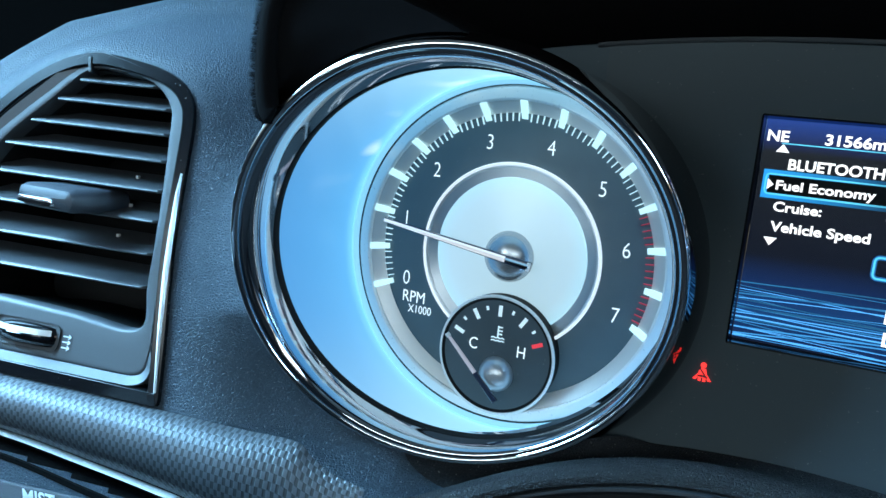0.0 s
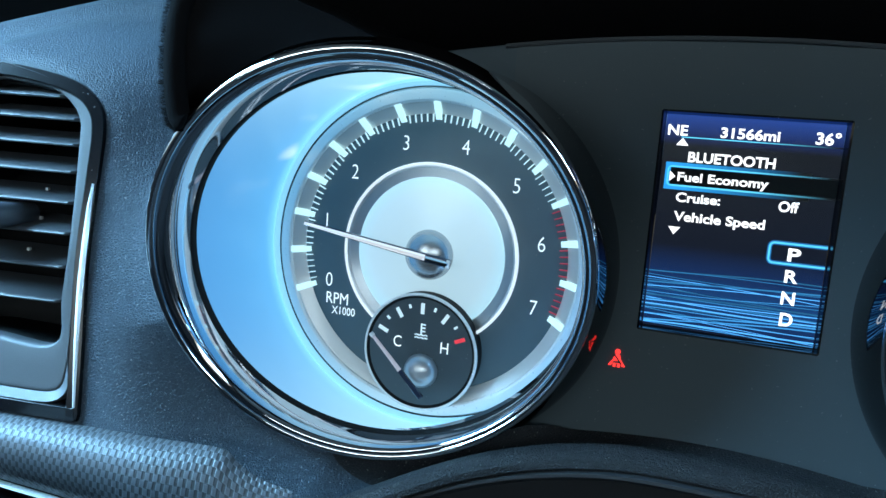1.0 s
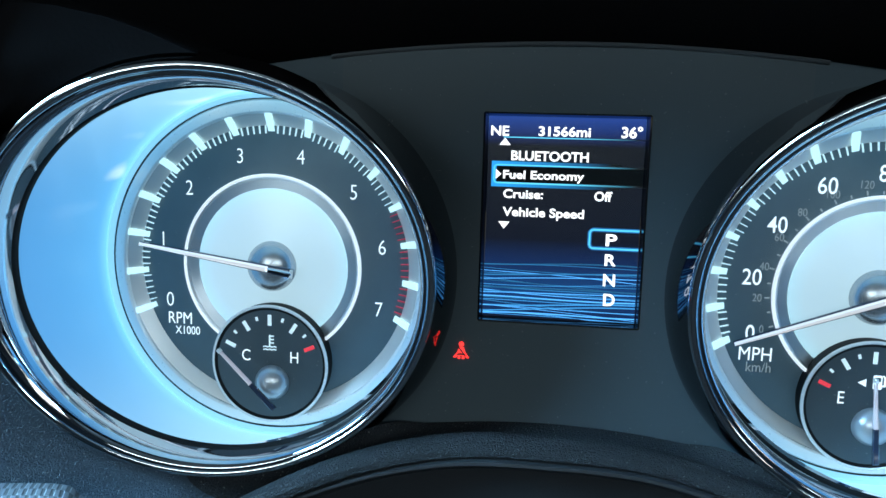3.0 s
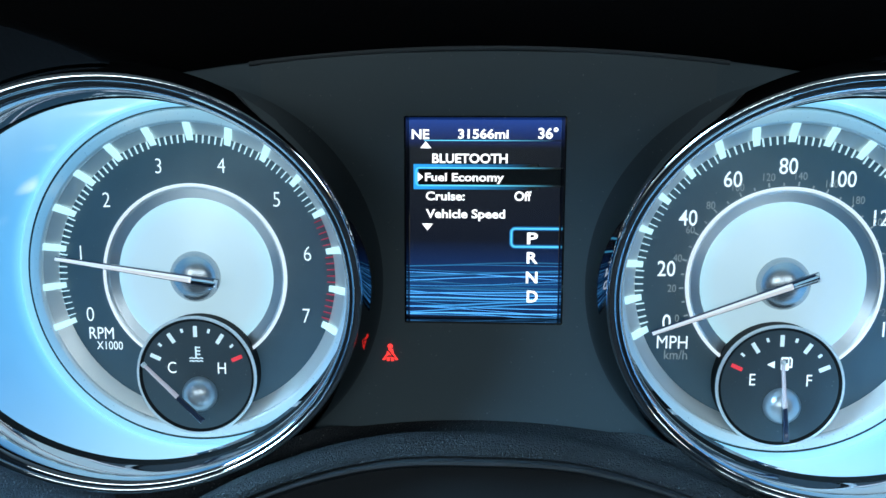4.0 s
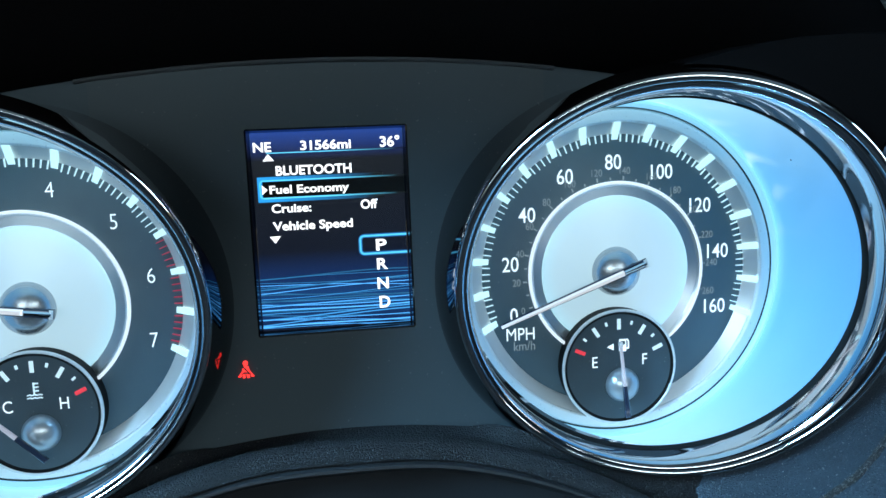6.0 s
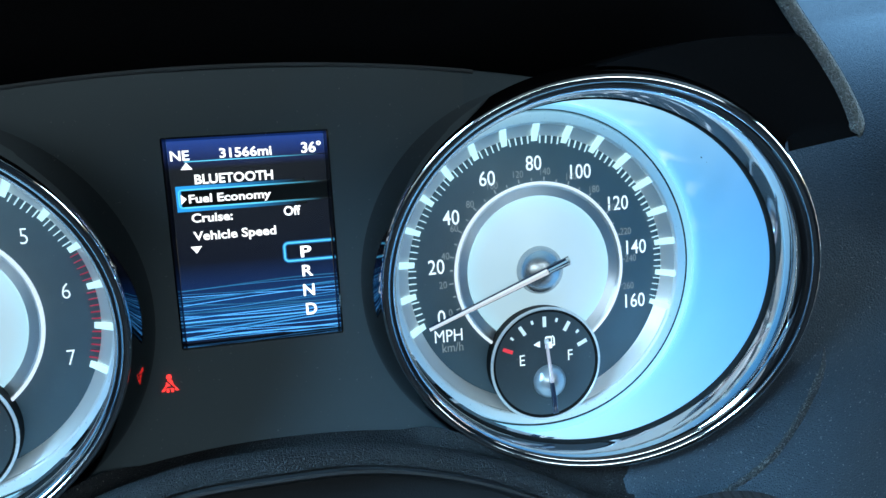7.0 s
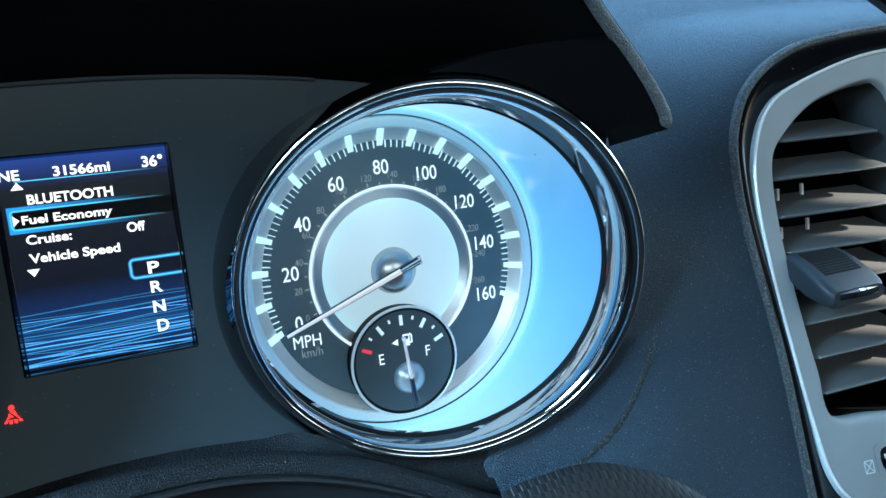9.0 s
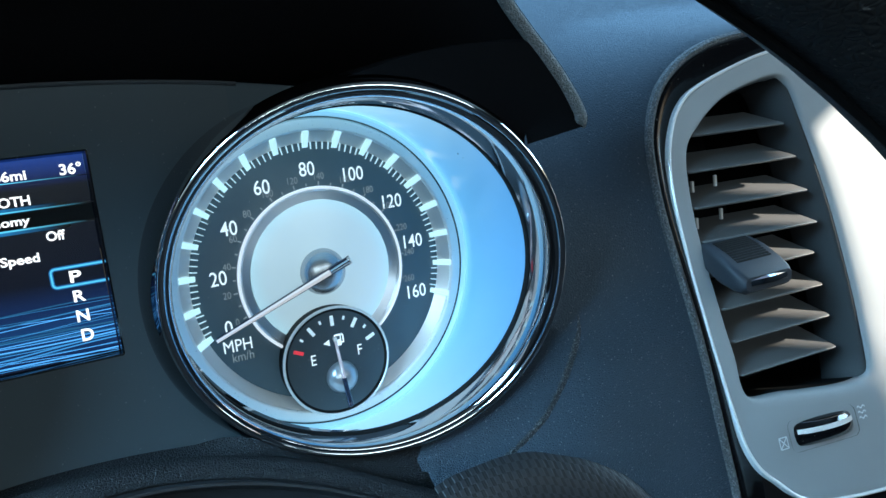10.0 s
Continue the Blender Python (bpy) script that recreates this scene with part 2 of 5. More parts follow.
M_SUBDIAL = plain("small_dial_charcoal", (0.058, 0.084, 0.098), 0.40, grain=0.3, grain_scale=3000, vary=0.12, vary_scale=90, dust=0.25)
M_FRAME = plain("vent_frame_grey_plastic", (0.050, 0.055, 0.061), 0.52, grain=0.08, grain_scale=2200)
# much paler than the driver's vent plate; sunlight is put into the colour
M_PLATE = plain("centre_vent_paled_paint", (0.31, 0.325, 0.33), 0.5, grain=0.05, grain_scale=2200)
M_BEVEL = plain("vent_bevel_silver", (0.095, 0.102, 0.11), 0.45, 0.15)
M_LENS = plain("smoked_lens", (0.045, 0.061, 0.069), 0.6, spec=0.3, grain=0.05, grain_scale=2500, vary_scale=10, dust=0.15)
# near black: shade on the strut's turned-away side put into the colour
M_STRUT = plain("vent_shaded_plastic", (0.008, 0.0085, 0.0095), 0.5, grain=0.1, grain_scale=2200)
M_SLAT = plain("vent_slat_grey_plastic", (0.047, 0.051, 0.056), 0.42, grain=0.15, grain_scale=2200)
# paler copy of the slat plastic: strong sunlight put into the colour
M_SLAT_SUNLIT = plain("sunlit_slat_plastic", (0.11, 0.11, 0.109), 0.42, grain=0.15, grain_scale=2200)
# near black, so the shade of recesses lies in the colour itself
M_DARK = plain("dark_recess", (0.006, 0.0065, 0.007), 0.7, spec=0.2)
M_PIN = plain("white_link_plastic", (0.62, 0.62, 0.60), 0.45)
M_RUBBER = plain("black_rubber", (0.016, 0.017, 0.019), 0.45, grain=0.2, grain_scale=1500)
M_KNOB = plain("soft_touch_grey", (0.032, 0.036, 0.044), 0.5, grain=0.2, grain_scale=2200)
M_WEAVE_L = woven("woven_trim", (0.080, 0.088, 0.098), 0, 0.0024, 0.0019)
# same trim as the left strip, with the weaker light put into its colour
M_WEAVE_R = woven("woven_trim_shaded", (0.022, 0.023, 0.026), 0, 0.0030, 0.0026)
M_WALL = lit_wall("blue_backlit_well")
M_GUIDE = glowing("pale_light_guide", (0.28, 0.70, 1.0), 0.62, (0.3, 0.5, 0.65), 0.3)
M_TICK = glowing("tick_light", (0.56, 0.90, 0.97), 0.72, (0.62, 0.80, 0.86), 0.4)
M_TICK_FINE = glowing("fine_tick_light", (0.62, 0.88, 0.95), 0.55, (0.6, 0.75, 0.8))
M_NUM = glowing("numeral_light", (0.80, 0.95, 1.0), 0.70, (0.8, 0.85, 0.9))
M_NUM_SOFT = glowing("soft_tick_light", (0.66, 0.86, 0.95), 0.52, (0.6, 0.72, 0.78))
# weak glow added to numerals that give off no light
M_NUM_DIM = glowing("faint_glow_numeral", (0.30, 0.40, 0.44), 0.42, (0.16, 0.19, 0.2))
M_RED = glowing("red_tick_light", (0.85, 0.05, 0.08), 0.6, (0.5, 0.04, 0.05))
M_RED_DIM = glowing("dim_red_tick_light", (0.55, 0.03, 0.10), 0.35, (0.4, 0.04, 0.06))
M_WARN = glowing("red_warning_light", (1.0, 0.035, 0.03), 1.6, (0.3, 0.01, 0.01))
M_POINTER = glowing("lit_pointer", (0.97, 0.97, 0.99), 0.42, (0.84, 0.84, 0.85), 0.15)
M_POINTER.node_tree.nodes["Principled BSDF"].inputs["Metallic"].default_value = 0.5
M_POINTER_DIM = glowing("dim_lit_pointer", (0.84, 0.74, 0.82), 0.19, (0.6, 0.57, 0.6), 0.25)
M_PTAIL = plain("smoked_pointer_tail", (0.03, 0.04, 0.07), 0.1, coat=0.5)
M_BALL = plain("hub_dome_grey", (0.50, 0.52, 0.54), 0.27, 0.75, vary=0.02, vary_scale=60, rough_vary=0.0)
M_DOME = plain("small_dome_grey", (0.54, 0.56, 0.58), 0.32, 0.65, vary=0.02, vary_scale=60, rough_vary=0.0)
M_PRINT = plain("white_print", (0.72, 0.75, 0.76), 0.6)
M_WHITE = glowing("screen_white", (1.0, 1.0, 1.0), 1.05)
M_CYAN = glowing("screen_cyan", (0.10, 0.66, 1.0), 1.0, (0.02, 0.02, 0.02))
M_CYANDIM = glowing("screen_blue_glow", (0.01, 0.22, 0.65), 0.55, (0.01, 0.01, 0.02))


def disc_glow(name):
    """Pale lit hub disc, whiter in the middle and more cyan towards its rim."""
    m, n, l, b = nodes_of(name)
    co = n.new("ShaderNodeTexCoord")
    ln = n.new("ShaderNodeVectorMath")
    ln.operation = "LENGTH"
    l.new(co.outputs["Object"], ln.inputs[0])
    ramp = n.new("ShaderNodeValToRGB")
    e = ramp.color_ramp.elements
    e[0].position, e[0].color = 0.026, (0.44, 0.645, 0.71, 1)
    e[1].position, e[1].color = 0.0295, (0.42, 0.85, 1.0, 1)
    l.new(ln.outputs["Value"], ramp.inputs["Fac"])
    l.new(ramp.outputs["Color"], b.inputs["Emission Color"])
    b.inputs["Emission Strength"].default_value = 0.58 * LIT
    b.inputs["Anisotropic"].default_value, b.inputs["Anisotropic Rotation"].default_value = 0.6, 0.25
    tg = n.new("ShaderNodeTangent")
    tg.direction_type, tg.axis = "RADIAL", "Y"
    l.new(tg.outputs[0], b.inputs["Tangent"])
    b.inputs["Base Color"].default_value = (0.55, 0.6, 0.64, 1)
    b.inputs["Roughness"].default_value, b.inputs["Metallic"].default_value = 0.36, 0.15
    return m


def screen_ground(name, lo, hi, stops):
    """The lit picture of a display between the heights lo and hi: colours by height."""
    m, n, l, b = nodes_of(name)
    co = n.new("ShaderNodeTexCoord")
    sp = n.new("ShaderNodeSeparateXYZ")
    l.new(co.outputs["Object"], sp.inputs[0])
    mr = n.new("ShaderNodeMapRange")
    mr.inputs["From Min"].default_value, mr.inputs["From Max"].default_value = lo, hi
    l.new(sp.outputs["Z"], mr.inputs["Value"])
    ramp = n.new("ShaderNodeValToRGB")
    e = ramp.color_ramp.elements
    e[0].position, e[0].color = stops[0][0], (*stops[0][1], 1)
    e[1].position, e[1].color = stops[-1][0], (*stops[-1][1], 1)
    for p, c in stops[1:-1]:
        e.new(p).color = (*c, 1)
    l.new(mr.outputs["Result"], ramp.inputs["Fac"])
    l.new(ramp.outputs["Color"], b.inputs["Emission Color"])
    b.inputs["Emission Strength"].default_value = LIT
    b.inputs["Base Color"].default_value = (0.004, 0.004, 0.006, 1)
    b.inputs["Roughness"].default_value = 0.25
    return m


M_DISC = disc_glow("hub_disc_light")
M_SCREEN = screen_ground("screen_picture", -0.0355, 0.0355, [(0.0, (0.003, 0.006, 0.015)), (0.02, (0.004, 0.018, 0.075)), (0.15, (0.006, 0.045, 0.16)), (0.28, (0.004, 0.02, 0.085)), (0.40, (0.002, 0.004, 0.012)), (0.86, (0.002, 0.003, 0.006)), (0.90, (0.004, 0.012, 0.07)), (1.0, (0.010, 0.045, 0.25))])


# ---------------------------------------------------------------- mesh helpers
def part(name, bm, material, parent=None, label="", smooth=False, crisp=38):
    me = bpy.data.meshes.new(name)
    bm.normal_update()
    bm.to_mesh(me)
    bm.free()
    me.materials.append(material)
    if smooth:
        me.polygons.foreach_set("use_smooth", [True] * len(me.polygons))
        me.set_sharp_from_angle(angle=radians(crisp))
    ob = new(name, me)
    if parent is not None:
        ob.parent = parent
    if label:
        ob["label"] = label
    return ob


def thing(name, at, label, category, group="", kind=""):
    ob = new(name)
    ob.empty_display_size = 0.02
    ob.location = at
    return tagged(ob, label, category, group, kind)


def loft(rings, closed=True, cap_start=False, cap_end=False, uv=False):
    """Skin through rings of equally many points."""
    bm = bmesh.new()
    rows = [[bm.verts.new(p) for p in ring] for ring in rings]
    n = len(rings[0])
    lay = bm.loops.layers.uv.new("around") if uv else None
    lay2 = bm.loops.layers.uv.new("unrolled") if uv else None
    for j in range(len(rows) - 1):
        for i in range(n if closed else n - 1):
            k = (i + 1) % n
            f = bm.faces.new((rows[j][i], rows[j][k], rows[j + 1][k], rows[j + 1][i]))
            if uv:
                a, b = i / n, (i + 1) / n
                for loop, q in zip(f.loops, ((a, j), (b, j), (b, j + 1), (a, j + 1))):
                    # weight of the painted glow, strongest at the foot and at the top
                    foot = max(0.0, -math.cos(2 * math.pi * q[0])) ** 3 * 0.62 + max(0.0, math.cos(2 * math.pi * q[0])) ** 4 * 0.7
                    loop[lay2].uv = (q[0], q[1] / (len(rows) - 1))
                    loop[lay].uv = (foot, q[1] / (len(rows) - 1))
    if cap_start:
        bm.faces.new(rows[0][::-1])
    if cap_end:
        bm.faces.new(rows[-1])
    bmesh.ops.recalc_face_normals(bm, faces=bm.faces)
    return bm


def circle(c, u, v, r, n=128, start=0.0):
    """Points round c; the first lies along v, then clockwise towards u."""
    return [Vector(c) + Vector(u) * (r * math.sin(start + 2 * math.pi * i / n)) + Vector(v) * (r * math.cos(start + 2 * math.pi * i / n)) for i in range(n)]


X, Z = Vector((1, 0, 0)), Vector((0, 0, 1))


def lathe(profile, n=96, caps=(False, False), c=(0, 0, 0)):
    """Turned about the y axis through c: profile of (radius, y)."""
    return loft([circle((c[0], c[1] + y, c[2]), X, Z, r, n) for r, y in profile], True, *caps)


def prism(outline, y0, y1, bevel=0.0):
    """A flat shape of (x, z) points between the depths y0 (back) and y1 (front, nearer the driver)."""
    bm = bmesh.new()
    if bevel:
        inner = inset(outline, bevel)
        rings = [[Vector((x, y0, z)) for x, z in outline], [Vector((x, y1 + bevel, z)) for x, z in outline], [Vector((x, y1, z)) for x, z in inner]]
    else:
        rings = [[Vector((x, y0, z)) for x, z in outline], [Vector((x, y1, z)) for x, z in outline]]
    rows = [[bm.verts.new(p) for p in ring] for ring in rings]
    n = len(outline)
    for j in range(len(rows) - 1):
        for i in range(n):
            k = (i + 1) % n
            bm.faces.new((rows[j][i], rows[j][k], rows[j + 1][k], rows[j + 1][i]))
    bm.faces.new(rows[-1])
    bm.faces.new(rows[0][::-1])
    bmesh.ops.recalc_face_normals(bm, faces=bm.faces)
    return bm


def inset(outline, d):
    """Move every edge of a closed outline inwards by d."""
    n = len(outline)
    area = sum(outline[i][0] * outline[(i + 1) % n][1] - outline[(i + 1) % n][0] * outline[i][1] for i in range(n))
    s = 1 if area > 0 else -1
    out = []
    for i in range(n):
        a, b, c = Vector(outline[i - 1]), Vector(outline[i]), Vector(outline[(i + 1) % n])
        e1, e2 = (b - a).normalized(), (c - b).normalized()
        n1, n2 = Vector((-e1.y, e1.x)) * s, Vector((-e2.y, e2.x)) * s
        k = 1 + n1.dot(n2)
        q = b + (n1 + n2) * (d / max(k, 0.35))
        out.append((q.x, q.y))
    return out


def rounded(x0, z0, x1, z1, r, n=5):
    pts = []
    for cx, cz, a0 in ((x1 - r, z1 - r, 0), (x0 + r, z1 - r, 90), (x0 + r, z0 + r, 180), (x1 - r, z0 + r, 270)):
        for i in range(n + 1):
            a = radians(a0 + 90 * i / n)
            pts.append((cx + r * math.cos(a), cz + r * math.sin(a)))
    return pts


def smooth_line(pts, per=6, closed=False):
    """A smooth line through the given points."""
    pts = [Vector(p) for p in pts]
    n = len(pts)
    out = []
    for i in range(n if closed else n - 1):
        p0 = pts[(i - 1) % n] if closed or i > 0 else pts[0]
        p1, p2 = pts[i], pts[(i + 1) % n]
        p3 = pts[(i + 2) % n] if closed or i + 2 < n else pts[-1]
        for k in range(per):
            t = k / per
            out.append(0.5 * ((2 * p1) + (p2 - p0) * t + (2 * p0 - 5 * p1 + 4 * p2 - p3) * t * t + (3 * p1 - p0 - 3 * p2 + p3) * t ** 3))
    if not closed:
        out.append(pts[-1])
    return out


def bar(a, b, w0, w1, y0, y1, bevel=0.0):
    """A straight bar in the dial plane from a to b (x, z), w0 wide at a and w1 at b, from depth y0 to y1."""
    a, b = Vector(a), Vector(b)
    d = (b - a).normalized()
    s = Vector((-d.y, d.x))
    pts = [a + s * w0 / 2, a - s * w0 / 2, b - s * w1 / 2, b + s * w1 / 2]
    return prism([(p.x, p.y) for p in pts], y0, y1, bevel)


WORDS = {}


def word(body, size, align="CENTER", bold=0.0):
    """Flat lettering as a mesh, facing the driver, its middle line at z = 0."""
    key = (body, size, align, bold)
    if key not in WORDS:
        cu = bpy.data.curves.new("lettering", "FONT")
        cu.body, cu.size, cu.align_x, cu.align_y = body, size, align, "CENTER"
        cu.offset, cu.resolution_u = bold, 4
        ob = bpy.data.objects.new("lettering", cu)
        scene.collection.objects.link(ob)
        me = bpy.data.meshes.new_from_object(ob.evaluated_get(bpy.context.evaluated_depsgraph_get()))
        bpy.data.objects.remove(ob)
        me.transform(Matrix.Rotation(radians(90), 4, "X"))
        WORDS[key] = me
    return WORDS[key]


def lettering(body, size, at, material, parent, align="CENTER", bold=0.0, name="numeral", squeeze=1.0, turn=0.0):
    me = word(body, size, align, bold).copy()
    me.materials.clear()
    me.materials.append(material)
    ob = new(name, me)
    ob.parent = parent
    ob.location, ob.scale = at, (squeeze, 1, 1)
    ob.rotation_euler = (0, radians(turn), 0)
    return ob


# ---------------------------------------------------------------- the gauges
DIAL_X, DIAL_Y, DIAL_Z = 0.1070, 0.0040, -0.0221
RIM = Vector((0.1060, -0.0553, -0.0213))
RIM_TURN, RIM_LEAN = 0.247, -0.275
SLEEVE_R = 0.0712
HALF_SPAN = 110.2


def rim_frame(s):
    """Centre and axes of the tilted chrome rim: u outwards, v up, n away from the driver."""
    u = Vector((s * math.cos(RIM_TURN), -math.sin(RIM_TURN), 0))
    v = Vector((0, math.sin(RIM_LEAN), math.cos(RIM_LEAN)))
    v = (v - u * v.dot(u)).normalized()
    n = u.cross(v)
    n = n if n.y > 0 else -n
    return Vector((s * RIM.x, RIM.y, RIM.z)), u, v, n


def polar(r, deg):
    return (r * math.sin(radians(deg)), r * math.cos(radians(deg)))


def sub_gauge(parent, y0, marks_red, letters, tip, tail, symbol):
    """The small round gauge at the foot of a dial."""
    cz = -0.0372
    body = part("sub_dial", lathe([(0.0214, y0 + 0.003), (0.0214, y0 - 0.0034), (0.0211, y0 - 0.0038), (0.0001, y0 - 0.0038)], 64, (False, True), (0, 0, cz)), M_SUBDIAL, parent, "small dark round gauge with a thin chrome edge", True)
    # side and inner wall carry their shadow as a near-black colour
    part("side_wall", lathe([(0.0222, y0 + 0.0030), (0.0224, y0 - 0.0036)], 72, (False, False), (0, 0, cz)), M_DARK, body, "side of the small gauge, near black for the shadow there", True)
    part("rim", lathe([(0.0222, y0 - 0.0030), (0.0226, y0 - 0.0037), (0.0226, y0 - 0.0043), (0.0222, y0 - 0.0047), (0.0218, y0 - 0.0047), (0.0215, y0 - 0.0044)], 72, (False, False), (0, 0, cz)), M_SATIN, body, "thin chrome rim, paled for its highlights", True)
    part("inner_wall", lathe([(0.0216, y0 - 0.0045), (0.0212, y0 - 0.0042), (0.0206, y0 - 0.00385)], 72, (False, False), (0, 0, cz)), M_DARK, body, "sloping wall inside the rim, near black for its shadow", True)
    yf = y0 - 0.0040
    for k in range(9):
        a = -66 + 132 * k / 8
        major = k % 2 == 0
        r0, r1 = (0.0147, 0.0188) if major else (0.0169, 0.0184)
        p0, p1 = polar(r0, a), polar(r1, a)
        red = (k == 8 and marks_red > 0) or (k == 0 and marks_red < 0)
        part("tick", bar((p0[0], p0[1] + cz), (p1[0], p1[1] + cz), 0.0014 if major else 0.0009, 0.0014 if major else 0.0009, yf + 0.0003, yf - 0.0001), M_RED if red else M_NUM_SOFT, body)
    for text, x, z in letters:
        lettering(text, 0.0062, (x, yf - 0.0001, z), M_NUM, body, name="letter", squeeze=0.85)
    symbol(body, yf)
    dome = [(0.0066 * math.cos(radians(q)), yf - 0.0052 * math.sin(radians(q))) for q in (0, 12, 24, 36, 48, 60, 70, 80, 88)]
    part("hub_dome", lathe(dome, 40, (False, True), (0.0010, 0, -0.0442)), M_DOME, body, "small polished grey dome", True, 80)
    mid = Vector(tip).lerp(Vector(tail), 0.58)
    part("pointer", bar(tip, mid, 0.0008, 0.0013, yf - 0.0058, yf - 0.0072, 0.0003), M_POINTER_DIM, body, "pale lit pointer")
    head = Vector(tip).lerp(Vector(tail), 0.05)
    part("pointer_tip", bar(tip, head, 0.0013, 0.0013, yf - 0.0056, yf - 0.0074, 0.0003), M_SATIN, body, "bright end of the pointer")
    part("pointer_tail", bar(mid, tail, 0.0017, 0.0021, yf - 0.0058, yf - 0.0070, 0.0003), M_PTAIL, body, "dark smoked pointer tail")
    return body


def thermometer(body, y):
    for a, b in (((0.0, -0.0306), (0.0, -0.0261)), ((0.0, -0.0265), (0.0016, -0.0265)), ((0.0, -0.0278), (0.0016, -0.0278)), ((0.0, -0.0291), (0.0016, -0.0291))):
        part("coolant_symbol", bar(a, b, 0.0005, 0.0005, y + 0.0002, y - 0.0001), M_NUM_SOFT, body)
    for dz in (0.0, -0.0011):
        for i in range(6):
            x0 = -0.0025 + 0.00085 * i
            part("coolant_wave", bar((x0, -0.0307 + dz + 0.00028 * (i % 2)), (x0 + 0.00085, -0.0307 + dz + 0.00028 * ((i + 1) % 2)), 0.0004, 0.0004, y + 0.0002, y - 0.0001), M_NUM_SOFT, body)


def fuel_pump(body, y):
    part("tank_side_arrow", prism([(-0.0048, -0.0292), (-0.0022, -0.0279), (-0.0022, -0.0305)], y + 0.0002, y - 0.0001), M_NUM, body)
    out = rounded(0.0000, -0.0312, 0.0028, -0.0264, 0.0004, 2)
    part("pump_symbol", prism(out, y + 0.0002, y - 0.0001), M_NUM, body)
    part("pump_window", prism([(0.0005, -0.0285), (0.0023, -0.0285), (0.0023, -0.0271), (0.0005, -0.0271)], y, y - 0.0002), M_DIAL, body)
    for a, b in (((0.0028, -0.0300), (0.0037, -0.0300)), ((0.0037, -0.0302), (0.0037, -0.0272)), ((0.0037, -0.0272), (0.0030, -0.0264))):
        part("pump_hose", bar(a, b, 0.0005, 0.0005, y + 0.0002, y - 0.0001), M_NUM, body)


def gauge(s, name, label, steps, per, numerals, red_from, tip_deg, sub, weight=0.00004):
    root = thing(name, (s * DIAL_X, DIAL_Y, DIAL_Z), label, "gauge", "gauges of the instrument cluster")
    here = Vector((s * DIAL_X, DIAL_Y, DIAL_Z))
    c, u, v, n = rim_frame(s)
    c = c - here
    uu = u * s  # always towards +x

    def rim_ring(r, d, k=0.0, count=144):
        """A ring d behind the rim's face; k: how far it has moved towards the inner, lower opening."""
        return circle(c + n * d - u * (0.0041 * k) - v * (0.0027 * k), uu, v, r, count)

    # chrome rim: a rounded outer bead, a fine groove and a broad roll that runs down into the well
    bead = [(0.0694, 0.018, 0), (0.0702, 0.008, 0)]
    bead += [(0.0686 + 0.0017 * math.cos(radians(a)), 0.0021 - 0.0021 * math.sin(radians(a)), 0) for a in range(0, 131, 10)]
    bead += [(0.0673, 0.0010, 0)]
    roll = []
    for q in [2 + 88 * i / 16 for i in range(17)]:
        deep = 0.0108 - 0.0101 * math.cos(radians(q))
        roll.append((0.0673 - 0.0037 * math.sin(radians(q)) ** 0.85, deep, 0.95 * (deep / 0.0108) ** 1.3))
    part("chrome_rim", loft([rim_ring(*p) for p in bead]), M_CHROME, root, "polished chrome rim with a rounded outer bead", True, 50)
    part("chrome_roll", loft([rim_ring(*p) for p in roll]), M_DIM_CHROME, root, "broad chrome roll inside the bead, colour dimmed for dark reflections", True, 70)
    gask = [(0.0638, 0.0107, 0.94), (0.0635, 0.0106, 0.95), (0.0632, 0.0110, 0.97), (0.0631, 0.0117, 1.00), (0.0631, 0.0132, 1.06)]
    part("inner_gasket", loft([rim_ring(*p) for p in gask]), M_DARK, root, "narrow black inner gasket", True)
    # glossy black outside of the well, back to the panel
    outer = rim_ring(0.0699, 0.010)
    back = circle((0, -0.004, 0), X, Z, SLEEVE_R, 144)
    part("outer_sleeve", loft([[Vector((a.x + (b.x - a.x) * (1 - (1 - k) ** 2), a.y + (b.y - a.y) * k, a.z + (b.z - a.z) * (1 - (1 - k) ** 2))) for a, b in zip(outer, back)] for k in (0, 0.1, 0.2, 0.3, 0.42, 0.55, 0.7, 0.85, 1.0)]), M_SLEEVE, root, "glossy black outer sleeve", True)
    # blue back-lit well
    top = rim_ring(0.0634, 0.0126, 1.02)
    low = circle((0, -0.0035, 0), X, Z, 0.0652, 144)
    wall = [[a.lerp(b, k) for a, b in zip(low, top)] for k in (0, 0.06, 0.15, 0.3, 0.5, 0.75, 1.0)]
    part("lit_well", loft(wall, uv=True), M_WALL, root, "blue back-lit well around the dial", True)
    part("light_guide_ring", lathe([(0.0654, -0.0030), (0.0648, -0.0048), (0.0637, -0.0054), (0.0628, -0.0048), (0.0624, -0.0036), (0.0620, -0.0030)], 128), M_GUIDE, root, "pale lit ring round the dial", True)
    # dial
    part("dial_face", lathe([(0.0534, 0.0002), (0.0530, 0.0), (0.0001, 0.0)], 128, (False, True)), M_DIAL, root, "charcoal dial face", True)
    part("chapter_ring", lathe([(0.0523, -0.0002), (0.0528, -0.0006), (0.0560, -0.0034), (0.0566, -0.0036)], 128), M_BRUSHED, root, "sloping brushed metal ring under the ticks", True)
    part("gap_ring", lathe([(0.0618, -0.0034), (0.0619, -0.0038), (0.0622, -0.0038), (0.0623, -0.0030)], 128), M_GLOSS, root, "narrow dark gap round the silver ring", True)
